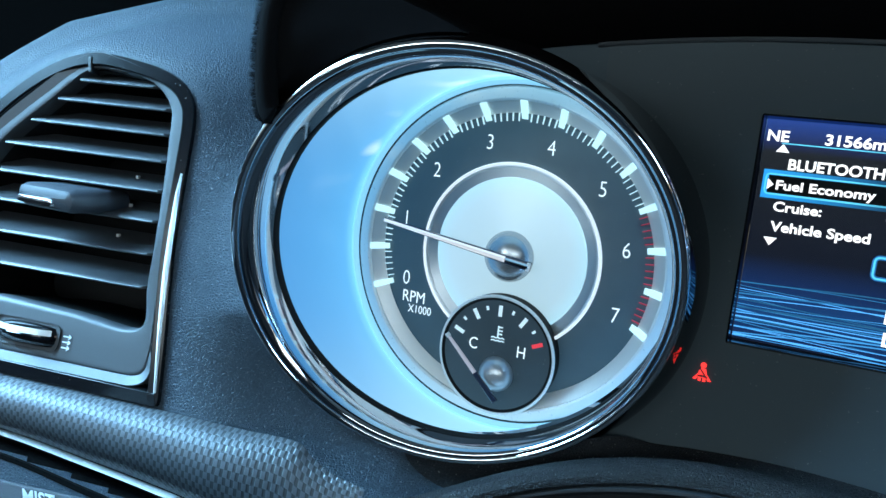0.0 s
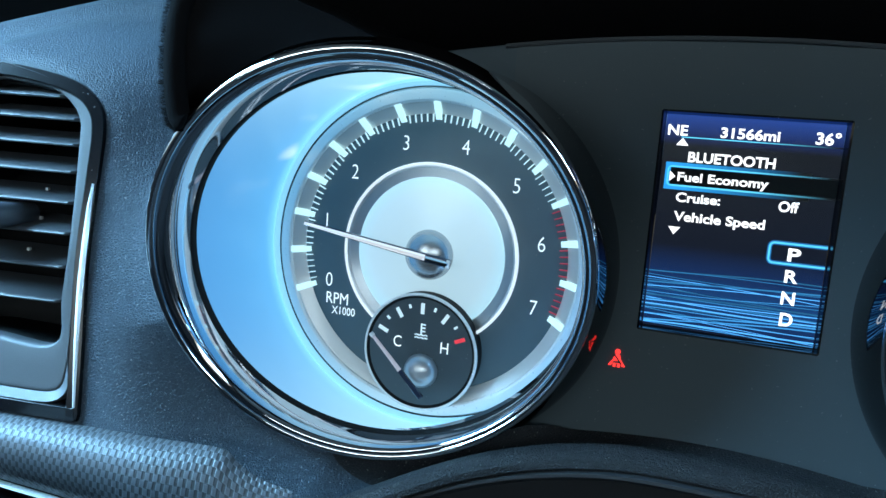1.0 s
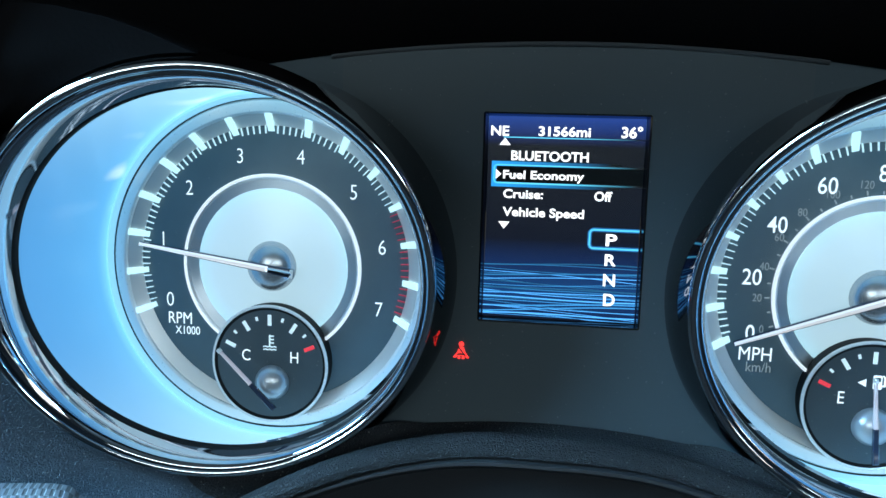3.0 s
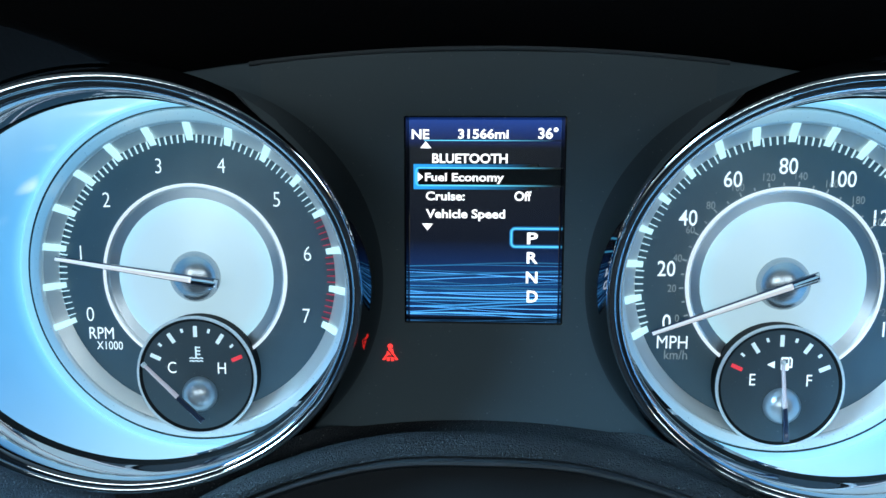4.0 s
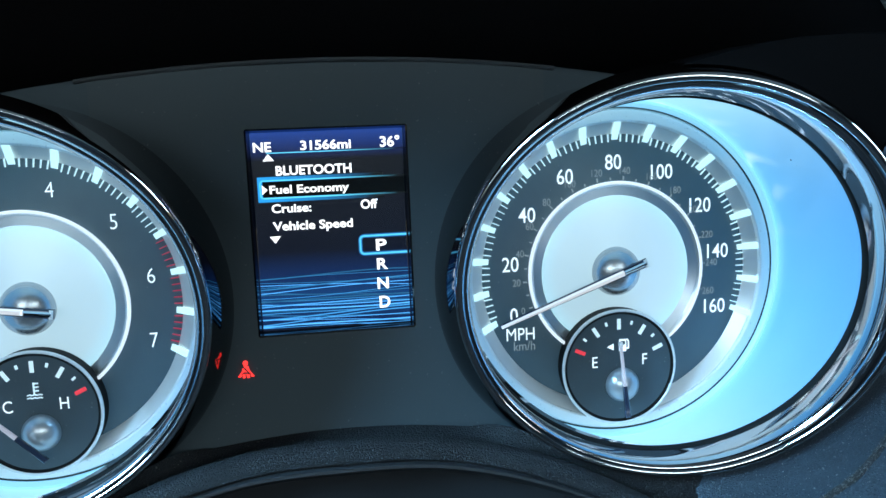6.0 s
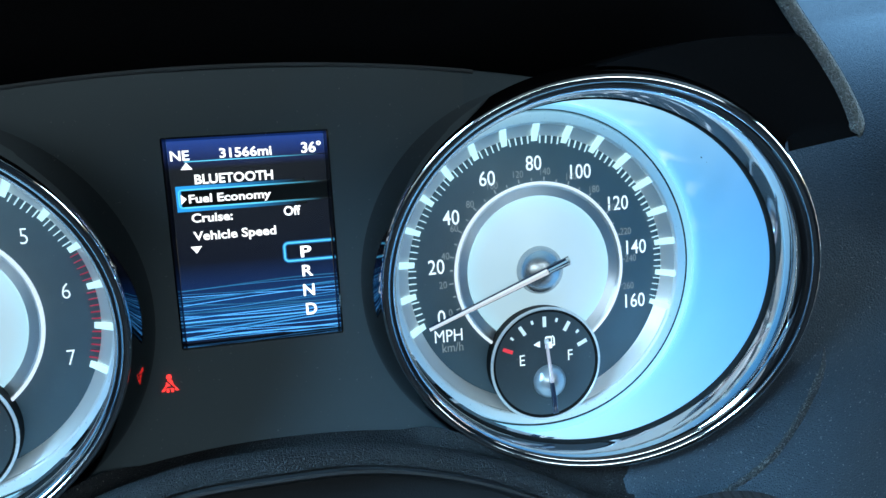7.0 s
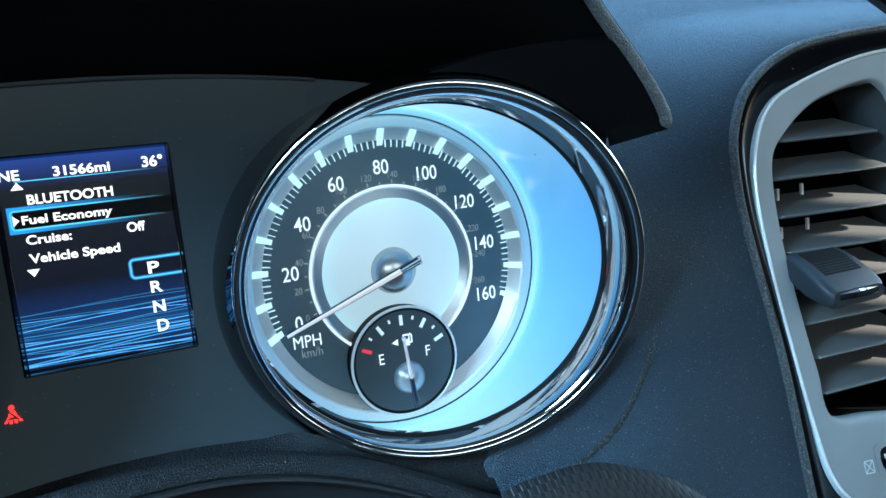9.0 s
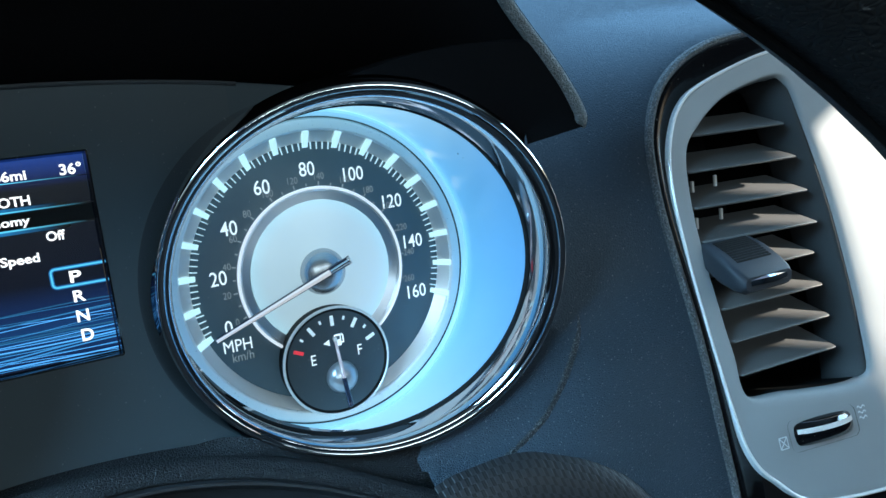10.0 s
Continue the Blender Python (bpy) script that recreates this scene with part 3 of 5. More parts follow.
    part("silver_ring", lathe([(0.0565, -0.0030), (0.0567, -0.0046), (0.0574, -0.0051), (0.0600, -0.0049), (0.0612, -0.0043), (0.0619, -0.0028)], 128), M_HALO, root, "silver ring round the dial, paled for its reflections", True)
    for k in range(steps + 1):
        a = -HALF_SPAN + 2 * HALF_SPAN * k / steps
        p0, p1 = polar(0.0502, a), polar(0.0566, a)
        d = Vector((p1[0] - p0[0], 0, p1[1] - p0[1])).normalized()
        sd = Vector((d.z, 0, -d.x))
        w0, w1 = 0.00100, 0.00125
        A, B = Vector((p0[0], 0, p0[1])), Vector((p1[0], 0, p1[1]))
        f0, f1 = Vector((0, -0.0012, 0)), Vector((0, -0.0048, 0))
        b0, b1 = Vector((0, 0.0, 0)), Vector((0, -0.0026, 0))
        ring0 = [A + sd * w0 + b0, A - sd * w0 + b0, A - sd * w0 + f0, A + sd * w0 + f0]
        ring1 = [B + sd * w1 + b1, B - sd * w1 + b1, B - sd * w1 + f1, B + sd * w1 + f1]
        part("scale_tick", loft([ring0, ring1], True, True, True), M_TICK, root)
        if k < steps:
            for j in range(1, per):
                a2 = a + 2 * HALF_SPAN / steps * j / per
                q0, q1 = polar(0.0494, a2), polar(0.0523, a2)
                val = k + j / per
                part("fine_tick", bar(q0, q1, 0.00030, 0.00036, 0.0002, -0.0009), M_RED_DIM if val > red_from else M_TICK_FINE, root)
    for text, a, size, r in numerals:
        x, z = polar(r, a)
        lettering(text, size, (x, -0.0003, z), M_NUM, root, squeeze=0.84, bold=weight)
    # hub: lit disc, metal collar open at the foot, dome and pointer
    N = 120
    arc = [radians(-144 + 288 * i / N) for i in range(N + 1)]

    def arc_ring(r, y):
        return [Vector((r * math.sin(t), y, r * math.cos(t))) for t in arc]
    part("hub_collar", loft([arc_ring(0.0342, 0.0), arc_ring(0.0344, -0.0016), arc_ring(0.0338, -0.0022), arc_ring(0.0331, -0.0019), arc_ring(0.0326, -0.0012), arc_ring(0.0290, -0.0003)], False), M_COLLAR, root, "brushed metal collar round the hub disc", True)
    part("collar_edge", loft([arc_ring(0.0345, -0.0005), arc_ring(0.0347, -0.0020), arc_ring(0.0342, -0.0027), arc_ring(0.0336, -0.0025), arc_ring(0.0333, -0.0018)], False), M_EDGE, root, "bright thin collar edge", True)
    part("hub_disc", lathe([(0.0292, -0.0002), (0.0291, -0.0006), (0.0285, -0.0008), (0.0001, -0.0008)], 96, (False, True)), M_DISC, root, "pale lit hub disc", True)
    part("hub_dome", lathe([(0.0095 * math.cos(radians(q)), -0.0008 - 0.0064 * math.sin(radians(q))) for q in (0, 10, 20, 30, 40, 50, 60, 68, 76, 83, 88)], 64, (False, True)), M_BALL, root, "polished grey hub dome", True, 80)
    t0, t1 = polar(0.0500, tip_deg), polar(-0.0105, tip_deg)
    m = Vector(t0).lerp(Vector(t1), 0.84)
    # wider dark bar added below, standing for the pointer's dark chamfers
    dark0, dark1 = polar(0.0502, tip_deg), polar(-0.0108, tip_deg)
    part("pointer_back", bar(dark0, dark1, 0.0017, 0.0034, -0.0066, -0.0076, 0.0003), M_PTAIL, root, "dark bar under the pointer for its dark sides and tail")
    part("pointer", bar(t0, m, 0.0011, 0.0021, -0.0074, -0.0086, 0.0005), M_POINTER, root, "long pale lit pointer")
    part("pointer_tail", bar(m, t1, 0.0015, 0.0018, -0.0070, -0.0088, 0.0006), M_DIM_CHROME, root, "dark chrome pointer tail")
    end0, end1 = polar(-0.0094, tip_deg), polar(-0.0106, tip_deg)
    part("tail_end", bar(end0, end1, 0.0030, 0.0030, -0.0072, -0.0086, 0.0003), M_SATIN, root, "bright square end of the tail")
    sub(root)
    return root


def tach_sub(root):
    body = sub_gauge(root, -0.0030, 1, (("C", -0.0092, -0.0345), ("H", 0.0096, -0.0344)), (-0.0176, -0.0310), (0.0040, -0.0525), thermometer)
    body.location = (0.0012, 0, 0.0010)
    lettering("RPM", 0.0066, (-0.0375, -0.0003, -0.0226), M_NUM, root, name="lettering", squeeze=0.82)
    lettering("X1000", 0.0046, (-0.0345, -0.0003, -0.0273), M_NUM, root, name="lettering", squeeze=0.82)


def speed_sub(root):
    body = sub_gauge(root, -0.0030, -1, (("E", -0.0098, -0.0350), ("F", 0.0100, -0.0350)), (-0.0018, -0.0258), (0.0010, -0.0552), fuel_pump)
    body.location = (-0.0012, 0, 0.0010)
    lettering("MPH", 0.0070, (-0.0380, -0.0003, -0.0226), M_NUM, root, name="lettering", squeeze=0.84)
    lettering("km/h", 0.0052, (-0.0366, -0.0003, -0.0272), M_NUM_DIM, root, name="lettering", squeeze=0.84)
    # inner kilometre scale, unlit print with a faint glow added so that it shows
    for k in range(27):
        a = -HALF_SPAN + 2 * HALF_SPAN * (k * 10 / 266)
        if a > HALF_SPAN + 1:
            break
        p0, p1 = polar(0.0349, a), polar(0.0365 if k % 2 == 0 else 0.0360, a)
        part("kilometre_tick", bar(p0, p1, 0.0005, 0.0005, 0.0002, -0.0003), M_NUM_DIM, root)
    for k in range(14):
        v = k * 20
        a = -HALF_SPAN + 2 * HALF_SPAN * v / 266
        x, z = polar(0.0384 if 20 < v < 200 else 0.0391, a)
        lettering(str(v), 0.0039, (x, -0.0003, z), M_NUM_DIM, root, squeeze=0.84)


gauge(-1, "tachometer", "round tachometer with a chrome rim and blue back-lit well", 14, 6, [(str(k), a, 0.0080, r) for k, a, r in ((0, -110.4, 0.0442), (1, -79.5, 0.0444), (2, -49.4, 0.0430), (3, -17.0, 0.0424), (4, 15.2, 0.0422), (5, 47.5, 0.0423), (6, 78.4, 0.0430), (7, 109.8, 0.0437))], 11.0, -81.8, tach_sub, -0.00008)
gauge(1, "speedometer", "round speedometer with a chrome rim and blue back-lit well", 16, 5, [(str(k * 20), a, 0.0080, r) for k, a, r in ((0, -110.6, 0.0431), (1, -83.7, 0.0415), (2, -56.2, 0.0413), (3, -27.8, 0.0416), (4, -0.6, 0.0415), (5, 26.2, 0.0413), (6, 55.2, 0.0411), (7, 82.8, 0.0414), (8, 112.7, 0.0433))], 99, -110.4, speed_sub)


# ---------------------------------------------------------------- centre panel and its display
def arch(x):
    return 0.0612 - 0.75 * x * x


panel = thing("instrument_panel", (0, 0, 0), "matt dark panel between the gauges", "dashboard", kind="structure")
SX, SZ = 0.0282, 0.0368


def sleeve_x(z):
    """Half the clear width between the two gauges at this height."""
    c, u, v, n = rim_frame(1)
    pts = []
    for a, b in zip(circle(c + n * 0.010, u, v, 0.0699, 144), circle((DIAL_X, 0.0, DIAL_Z), X, Z, SLEEVE_R, 144)):
        t = (-0.003 - a.y) / (b.y - a.y) if abs(b.y - a.y) > 1e-6 else 1
        q = a.lerp(b, min(1, t))
        pts.append((q.x, q.z))
    zs = [p[1] for p in pts]
    if not min(zs) + 0.0005 < z < max(zs) - 0.0005:
        return 0.125
    best = 0.125
    for i in range(len(pts)):
        (x0, z0), (x1, z1) = pts[i], pts[i - 1]
        if (z0 > z) != (z1 > z):
            best = min(best, (x1 - x0) * (z - z0) / (z1 - z0) + x0)
    return best + 0.0012


def panel_sheet(x_max, z_top, z_low, y, hole):
    """Panel between the gauges with a hole for the display, built in level rows."""
    bm = bmesh.new()
    zs = [z_low + (z_top - z_low) * i / 120 for i in range(121)]
    zs = sorted(set(zs + [hole[2], hole[1]]))
    cols = [-1 + i / 12 for i in range(25)]
    rows = []
    for z in zs:
        half = min(x_max, sleeve_x(z))
        if z > 0.02:
            # inside the arch
            lim = 0.0
            for i in range(140):
                if arch(0.001 * i) - (0.0018 if x_max < 0.1 else 0.0) >= z:
                    lim = 0.001 * i
            half = min(half, max(lim, 0.004))
        inner = min(hole[0], half * 0.9)
        xs = [math.copysign(inner + (half - inner) * (abs(c) - 0.25) / 0.75 if abs(c) > 0.25 else inner * abs(c) / 0.25, c) for c in cols]
        rows.append([bm.verts.new((x, y, z)) for x in xs])
    for j in range(len(zs) - 1):
        zm = (zs[j] + zs[j + 1]) / 2
        for i in range(24):
            if hole[2] < zm < hole[1] and 9 <= i <= 14:
                continue
            bm.faces.new((rows[j][i], rows[j][i + 1], rows[j + 1][i + 1], rows[j + 1][i]))
    edge = [e for e in bm.edges if e.is_boundary]
    r = bmesh.ops.extrude_edge_only(bm, edges=edge)
    for g in r["geom"]:
        if isinstance(g, bmesh.types.BMVert):
            g.co.y += 0.004
    bmesh.ops.recalc_face_normals(bm, faces=bm.faces)
    return bm


part("panel_surround", panel_sheet(0.125, 0.0600, -0.090, -0.0030, (SX + 0.002, SZ + 0.002, -SZ - 0.002)), M_PANEL, panel)
part("display_lens", panel_sheet(0.0782, 0.0582, -0.090, -0.0036, (SX, SZ, -SZ)), M_LENS, panel, "smoked lens plate round the display")

part("panel_edge", loft([[Vector((x, -0.0040 + dy, arch(x) - 0.0016 + dz)) for x in [-0.082 + 0.164 * i / 60 for i in range(61)]] for dy, dz in ((0.0006, 0.0010), (-0.0006, 0.0008), (-0.0010, 0.0), (-0.0006, -0.0006), (0.0006, -0.0008))], False), M_FRAME, panel, "thin grey upper edge of the panel", True)

display = thing("driver_display", (0, 0, 0), "lit driver information display with a blue menu", "display")
AX, AZ = 0.02665, 0.0355
rings = [rounded(-SX, -SZ, SX, SZ, 0.0006, 2), inset(rounded(-SX, -SZ, SX, SZ, 0.0006, 2), 0.0006), inset(rounded(-SX, -SZ, SX, SZ, 0.0006, 2), 0.0014)]
part("display_bezel", loft([[Vector((x, y, z)) for x, z in r] for r, y in zip(rings, (-0.0037, -0.0034, 0.0008))]), M_GLOSS, display, "narrow black bezel")
part("screen", prism([(-AX, -AZ), (AX, -AZ), (AX, AZ), (-AX, AZ)], 0.002, 0.0), M_SCREEN, display, "lit screen with a dark blue ground")


def sx(px):
    return (px - 378) * 0.0000858


def sz(py):
    return (480 - py) * 0.0000858


YS = -0.00012
for text, l0, r0, t0, b0 in (("NE", 77, 150, 105, 145), ("31566mi", 268, 475, 103, 143), ("36\u00b0", 595, 677, 96, 143), ("BLUETOOTH", 162, 472, 203, 243), ("Fuel Economy", 132, 458, 283, 328), ("Cruise:", 135, 297, 360, 397), ("Off", 502, 572, 357, 397), ("Vehicle Speed", 135, 465, 433, 482), ("P", 557, 602, 528, 577), ("R", 557, 603, 610, 658), ("N", 555, 603, 692, 742), ("D", 560, 606, 773, 824)):
    ob = lettering(text, 0.005, (0, 0, 0), M_WHITE, display, "LEFT", 0.00013, "lettering")
    bx = [v.co.x for v in ob.data.vertices]
    bz = [v.co.z for v in ob.data.vertices]
    kx, kz = (sx(r0) - sx(l0)) / (max(bx) - min(bx)), (sz(t0) - sz(b0)) / (max(bz) - min(bz))
    ob.scale = (kx, 1, kz)
    ob.location = (sx(l0) - min(bx) * kx, YS - 0.0002, sz(b0) - min(bz) * kz)
part("up_arrow", prism([(sx(112), sz(182)), (sx(158), sz(182)), (sx(135), sz(153))], 0.0, YS), M_WHITE, display)
part("down_arrow", prism([(sx(119), sz(494)), (sx(165), sz(494)), (sx(142), sz(524))], 0.0, YS), M_WHITE, display)
part("menu_cursor", prism([(sx(102), sz(280)), (sx(102), sz(320)), (sx(124), sz(300))], 0.0, YS - 0.0003), M_WHITE, display)


def fade(name, colour, axis_from, axis_to, strength=1.0):
    """A line of the display that fades out along x."""
    m, n, l, b = nodes_of(name)
    co = n.new("ShaderNodeTexCoord")
    sp = n.new("ShaderNodeSeparateXYZ")
    l.new(co.outputs["Object"], sp.inputs[0])
    mr = n.new("ShaderNodeMapRange")
    mr.inputs["From Min"].default_value, mr.inputs["From Max"].default_value = axis_from, axis_to
    mr.inputs["To Min"].default_value, mr.inputs["To Max"].default_value = strength * LIT, 0.0
    l.new(sp.outputs["X"], mr.inputs["Value"])
    l.new(mr.outputs["Result"], b.inputs["Emission Strength"])
    b.inputs["Emission Color"].default_value = (*colour, 1)
    b.inputs["Base Color"].default_value = (0.004, 0.004, 0.006, 1)
    return m


M_FADE = fade("menu_line", (0.12, 0.68, 1.0), 0.0, 0.0245)
M_FADE_GLOW = fade("menu_glow", (0.015, 0.32, 0.80), -0.022, 0.016, 1.0)


def strip(x0, x1, z, w, y, material, name):
    return part(name, prism([(x0, z - w / 2), (x1, z - w / 2), (x1, z + w / 2), (x0, z + w / 2)], 0.0, y), material, display)


strip(sx(128), sx(690), sz(150), 0.00035, YS, M_FADE, "header_line")
strip(sx(108), sx(690), sz(262), 0.00045, YS - 0.0002, M_FADE, "menu_frame_line")
strip(sx(108), sx(690), sz(335), 0.00055, YS - 0.0002, M_FADE, "menu_frame_line")
strip(sx(84), sx(600), sz(299), sz(247) - sz(351), YS + 0.00007, M_FADE_GLOW, "menu_glow")
strip(sx(104), sx(690), sz(299), sz(266) - sz(331), YS - 0.00006, M_DARK, "menu_field")


def corner_line(pts, w, y, material, name):
    line = smooth_line([(a, b, 0) for a, b in pts], 1)
    bm = bmesh.new()
    prev = None
    for i, p in enumerate(line):
        q = line[min(i + 1, len(line) - 1)] - line[max(i - 1, 0)]
        q.normalize()
        sd = Vector((-q.y, q.x, 0)) * w / 2
        pair = (bm.verts.new((p.x + sd.x, y, p.y + sd.y)), bm.verts.new((p.x - sd.x, y, p.y - sd.y)))
        if prev:
            bm.faces.new((prev[0], prev[1], pair[1], pair[0]))
        prev = pair
    return part(name, bm, material, display)


def bracket(x0, x1, z0, z1, r):
    pts = [(x1, z1)] + [(x0 + r - r * math.sin(radians(a)), z1 - r + r * math.cos(radians(a))) for a in range(0, 91, 15)] + [(x0 + r - r * math.cos(radians(a)), z0 + r - r * math.sin(radians(a))) for a in range(0, 91, 15)] + [(x1, z0)]
    return pts


corner_line(bracket(sx(95), sx(130), sz(335), sz(262), 0.0012), 0.0005, YS - 0.00025, M_CYAN, "menu_frame")
corner_line(bracket(sx(492), sx(688), sz(588), sz(512), 0.0014), 0.0014, YS + 0.00004, M_CYANDIM, "gear_glow")
corner_line(bracket(sx(492), sx(688), sz(588), sz(512), 0.0014), 0.0006, YS - 0.0001, M_CYAN, "gear_frame")
# blue wave lines across the foot of the display
rnd = random.Random(5)
for k in range(26):
    z0 = sz(664 + 222 * (k / 25) ** 0.9)
    z1 = z0 + rnd.uniform(-0.0042, 0.0022)
    am, ph = rnd.uniform(0.0002, 0.0011), rnd.uniform(0, 6.28)
    shade = rnd.choice((0.16, 0.3, 0.5, 0.8))
    pts = []
    for i in range(25):
        t = i / 24
        z = z0 + (z1 - z0) * t + am * math.sin(ph + 3.4 * t)
        pts.append((-AX + 2 * AX * t, max(-AZ + 0.0004, min(z, sz(652)))))
    corner_line(pts, rnd.uniform(0.00018, 0.0005), YS + 0.00004 - 0.000002 * k, glowing("wave_light", (0.02 + 0.07 * shade, 0.40, 0.95), shade * 1.5, (0.004, 0.004, 0.006)), "wave_line")

# red seat-belt warning lamp in the panel
belt = thing("seat_belt_warning_light", (-0.0335, -0.0039, -0.0480), "lit red seat-belt warning symbol", "warning light")
yb = -0.0004
part("lamp_disc", lathe([(0.0009, 0.0), (0.0009, yb), (0.0001, yb)], 20, (False, True), (0, 0, 0.0024)), M_WARN, belt)
part("lamp_symbol", prism([(-0.0014, -0.0008), (0.0014, -0.0008), (0.0009, 0.0013), (-0.0009, 0.0013)], 0.0, yb), M_WARN, belt)
part("lamp_symbol", prism([(-0.0029, -0.0026), (-0.0018, -0.0026), (-0.0010, -0.0010), (-0.0014, -0.0006)], 0.0, yb), M_WARN, belt)
part("lamp_symbol", prism([(0.0029, -0.0026), (0.0018, -0.0026), (0.0010, -0.0010), (0.0014, -0.0006)], 0.0, yb), M_WARN, belt)
part("lamp_symbol", prism([(-0.0012, -0.0030), (0.0012, -0.0030), (0.0012, -0.0012), (-0.0012, -0.0012)], 0.0, yb), M_WARN, belt)
part("strap", bar((-0.0012, 0.0015), (0.0016, -0.0018), 0.0005, 0.0005, 0.0, yb - 0.0001), M_PANEL, belt)
part("strap", bar((-0.0016, -0.0014), (0.0016, -0.0014), 0.0004, 0.0004, 0.0, yb - 0.0001), M_PANEL, belt)
part("strap", bar((0.0, -0.0030), (0.0, -0.0018), 0.0005, 0.0005, 0.0, yb - 0.0001), M_PANEL, belt)


# ---------------------------------------------------------------- dashboard skin
def face_y(x, z):
    """Depth of the leaning dashboard face outboard of the gauges."""
    return -0.052 - 0.15 * abs(x) + 0.25 * z


# the dash face and all that sits in it are scaled outwards about a camera position, to keep their place in view
PUSH = 1.12
VIEW_FROM = {-1: Vector((-0.0123, -0.2686, 0.0262)), 1: Vector((0.0114, -0.2967, 0.0304))}


def pushed(p, s):
    """A point carried outwards from the camera position by PUSH."""
    return VIEW_FROM[s] + (Vector(p) - VIEW_FROM[s]) * PUSH


def push(root, s):
    """Carry a thing outwards with the dash face it sits in."""
    root.location = pushed(root.location, s)
    root.scale = (PUSH, PUSH, PUSH)


def wide(outline, s):
    """An outline of (x, z) points carried outwards with the dash face."""
    return [tuple(pushed((x, 0, z), s).xz) for x, z in outline]


def skin_face(x, z):
    """Depth of the carried-out dash face."""
    s = 1 if x > 0 else -1
    h = VIEW_FROM[s]
    q = h + (Vector((x, 0, z)) - h) / PUSH
    return h.y + (face_y(q.x, q.z) - h.y) * PUSH


def on_face(x, z, off=0.0):
    """A point on the dashboard face; off: metres towards the driver."""
    s = 1 if x > 0 else -1
    nv = Vector((-0.15 * s, -1, 0.25)).normalized()
    return Vector((x, face_y(x, z), z)) + nv * off


def inside(outline, x, z):
    hit = False
    n = len(outline)
    for i in range(n):
        (x0, z0), (x1, z1) = outline[i], outline[i - 1]
        if (z0 > z) != (z1 > z) and x < (x1 - x0) * (z - z0) / (z1 - z0) + x0:
            hit = not hit
    return hit


def flat(points):
    return [(p.x, p.y) for p in smooth_line([(a, b, 0) for a, b in points], 5, True)]


VENT_L = flat([(-0.1790, -0.0681), (-0.1777, -0.0668), (-0.1780, -0.0625), (-0.1800, -0.0480), (-0.1838, -0.0217), (-0.1853, 0.0023), (-0.1863, 0.0165), (-0.1890, 0.0240), (-0.1960, 0.0300), (-0.2083, 0.0335), (-0.2278, 0.0352), (-0.2438, 0.0295), (-0.2603, 0.0160), (-0.2760, -0.0050), (-0.2790, -0.0400), (-0.2770, -0.0630), (-0.2740, -0.0668), (-0.2690, -0.0676), (-0.2367, -0.0679), (-0.2043, -0.0681), (-0.1850, -0.0682)])
VENT_R = flat([(0.2105, -0.1250), (0.2097, -0.1043), (0.2103, -0.0551), (0.2080, -0.0144), (0.2085, 0.0050), (0.2113, 0.0199), (0.2201, 0.0345), (0.2360, 0.0450), (0.2572, 0.0500), (0.3000, 0.0530), (0.3500, 0.0530), (0.3560, 0.0400), (0.3560, -0.1100), (0.3500, -0.1260), (0.3000, -0.1290), (0.2400, -0.1290)])


SKIN_L, SKIN_R = wide(VENT_L, -1), wide(VENT_R, 1)


def top_edge(x):
    """Height at which the face turns into the top of the dashboard."""
    if x > 0:
        return 0.118
    h = VIEW_FROM[-1]
    q = h.x + (x - h.x) / PUSH
    return h.z + (0.0484 + (0.46 if q > -0.2807 else 1.9) * (q + 0.2807) - h.z) * PUSH


def away(outline, x, z):
    """Distance from a closed outline; nothing inside it."""
    if inside(outline, x, z):
        return 0.0
    best = 1.0
    for i in range(len(outline)):
        (x0, z0), (x1, z1) = outline[i], outline[i - 1]
        ex, ez = x1 - x0, z1 - z0
        t = max(0.0, min(1.0, ((x - x0) * ex + (z - z0) * ez) / (ex * ex + ez * ez + 1e-15)))
        best = min(best, math.hypot(x - x0 - ex * t, z - z0 - ez * t))
    return best


def skin_y(x, z):
    s = 1 if x > 0 else -1
    c, u, v, n = rim_frame(s)
    # depth of the rim plane at this x, z
    ry = c.y - (n.x * (x - c.x) + n.z * (z - c.z)) / n.y
    # distance outside the rim, in its own plane
    q = Vector((x, ry, z)) - c
    dist = q.length - 0.0690
    fy = skin_face(x, z)
    reach = max(0.006, min(0.036 if s > 0 else 0.030, max(0.0, dist) + away(SKIN_R if s > 0 else SKIN_L, x, z)))
    k = min(1.0, max(0.0, dist / reach))
    k = k * k * (3 - 2 * k)
    y = max(ry + 0.0035, fy) * (1 - k) + fy * k
    # towards the steering column the skin falls back
    if z < -0.06:
        w = min(1.0, max(0.0, (0.124 - abs(x)) / 0.03)) * min(1.0, (-0.06 - z) / 0.02)
        y += w * 0.022
    # the upper part rolls back towards the windshield, but for the rise round the vent
    z0 = -0.030
    if z > z0:
        d = away(SKIN_R if s > 0 else SKIN_L, x, z)
        d = min(1.0, d / 0.026)
        e = min(1.0, max(0.0, dist / 0.024))
        y += (7.5 if s > 0 else 6.5) * (z - z0) ** 2 * d * d * (3 - 2 * d) * e * e * (3 - 2 * e)
    t = top_edge(x)
    over = z - t
    if over > -0.006:
        o = over + 0.006
        y += 40 * o * o if o < 0.03 else 0.036 + 2.6 * (o - 0.03)
    return y


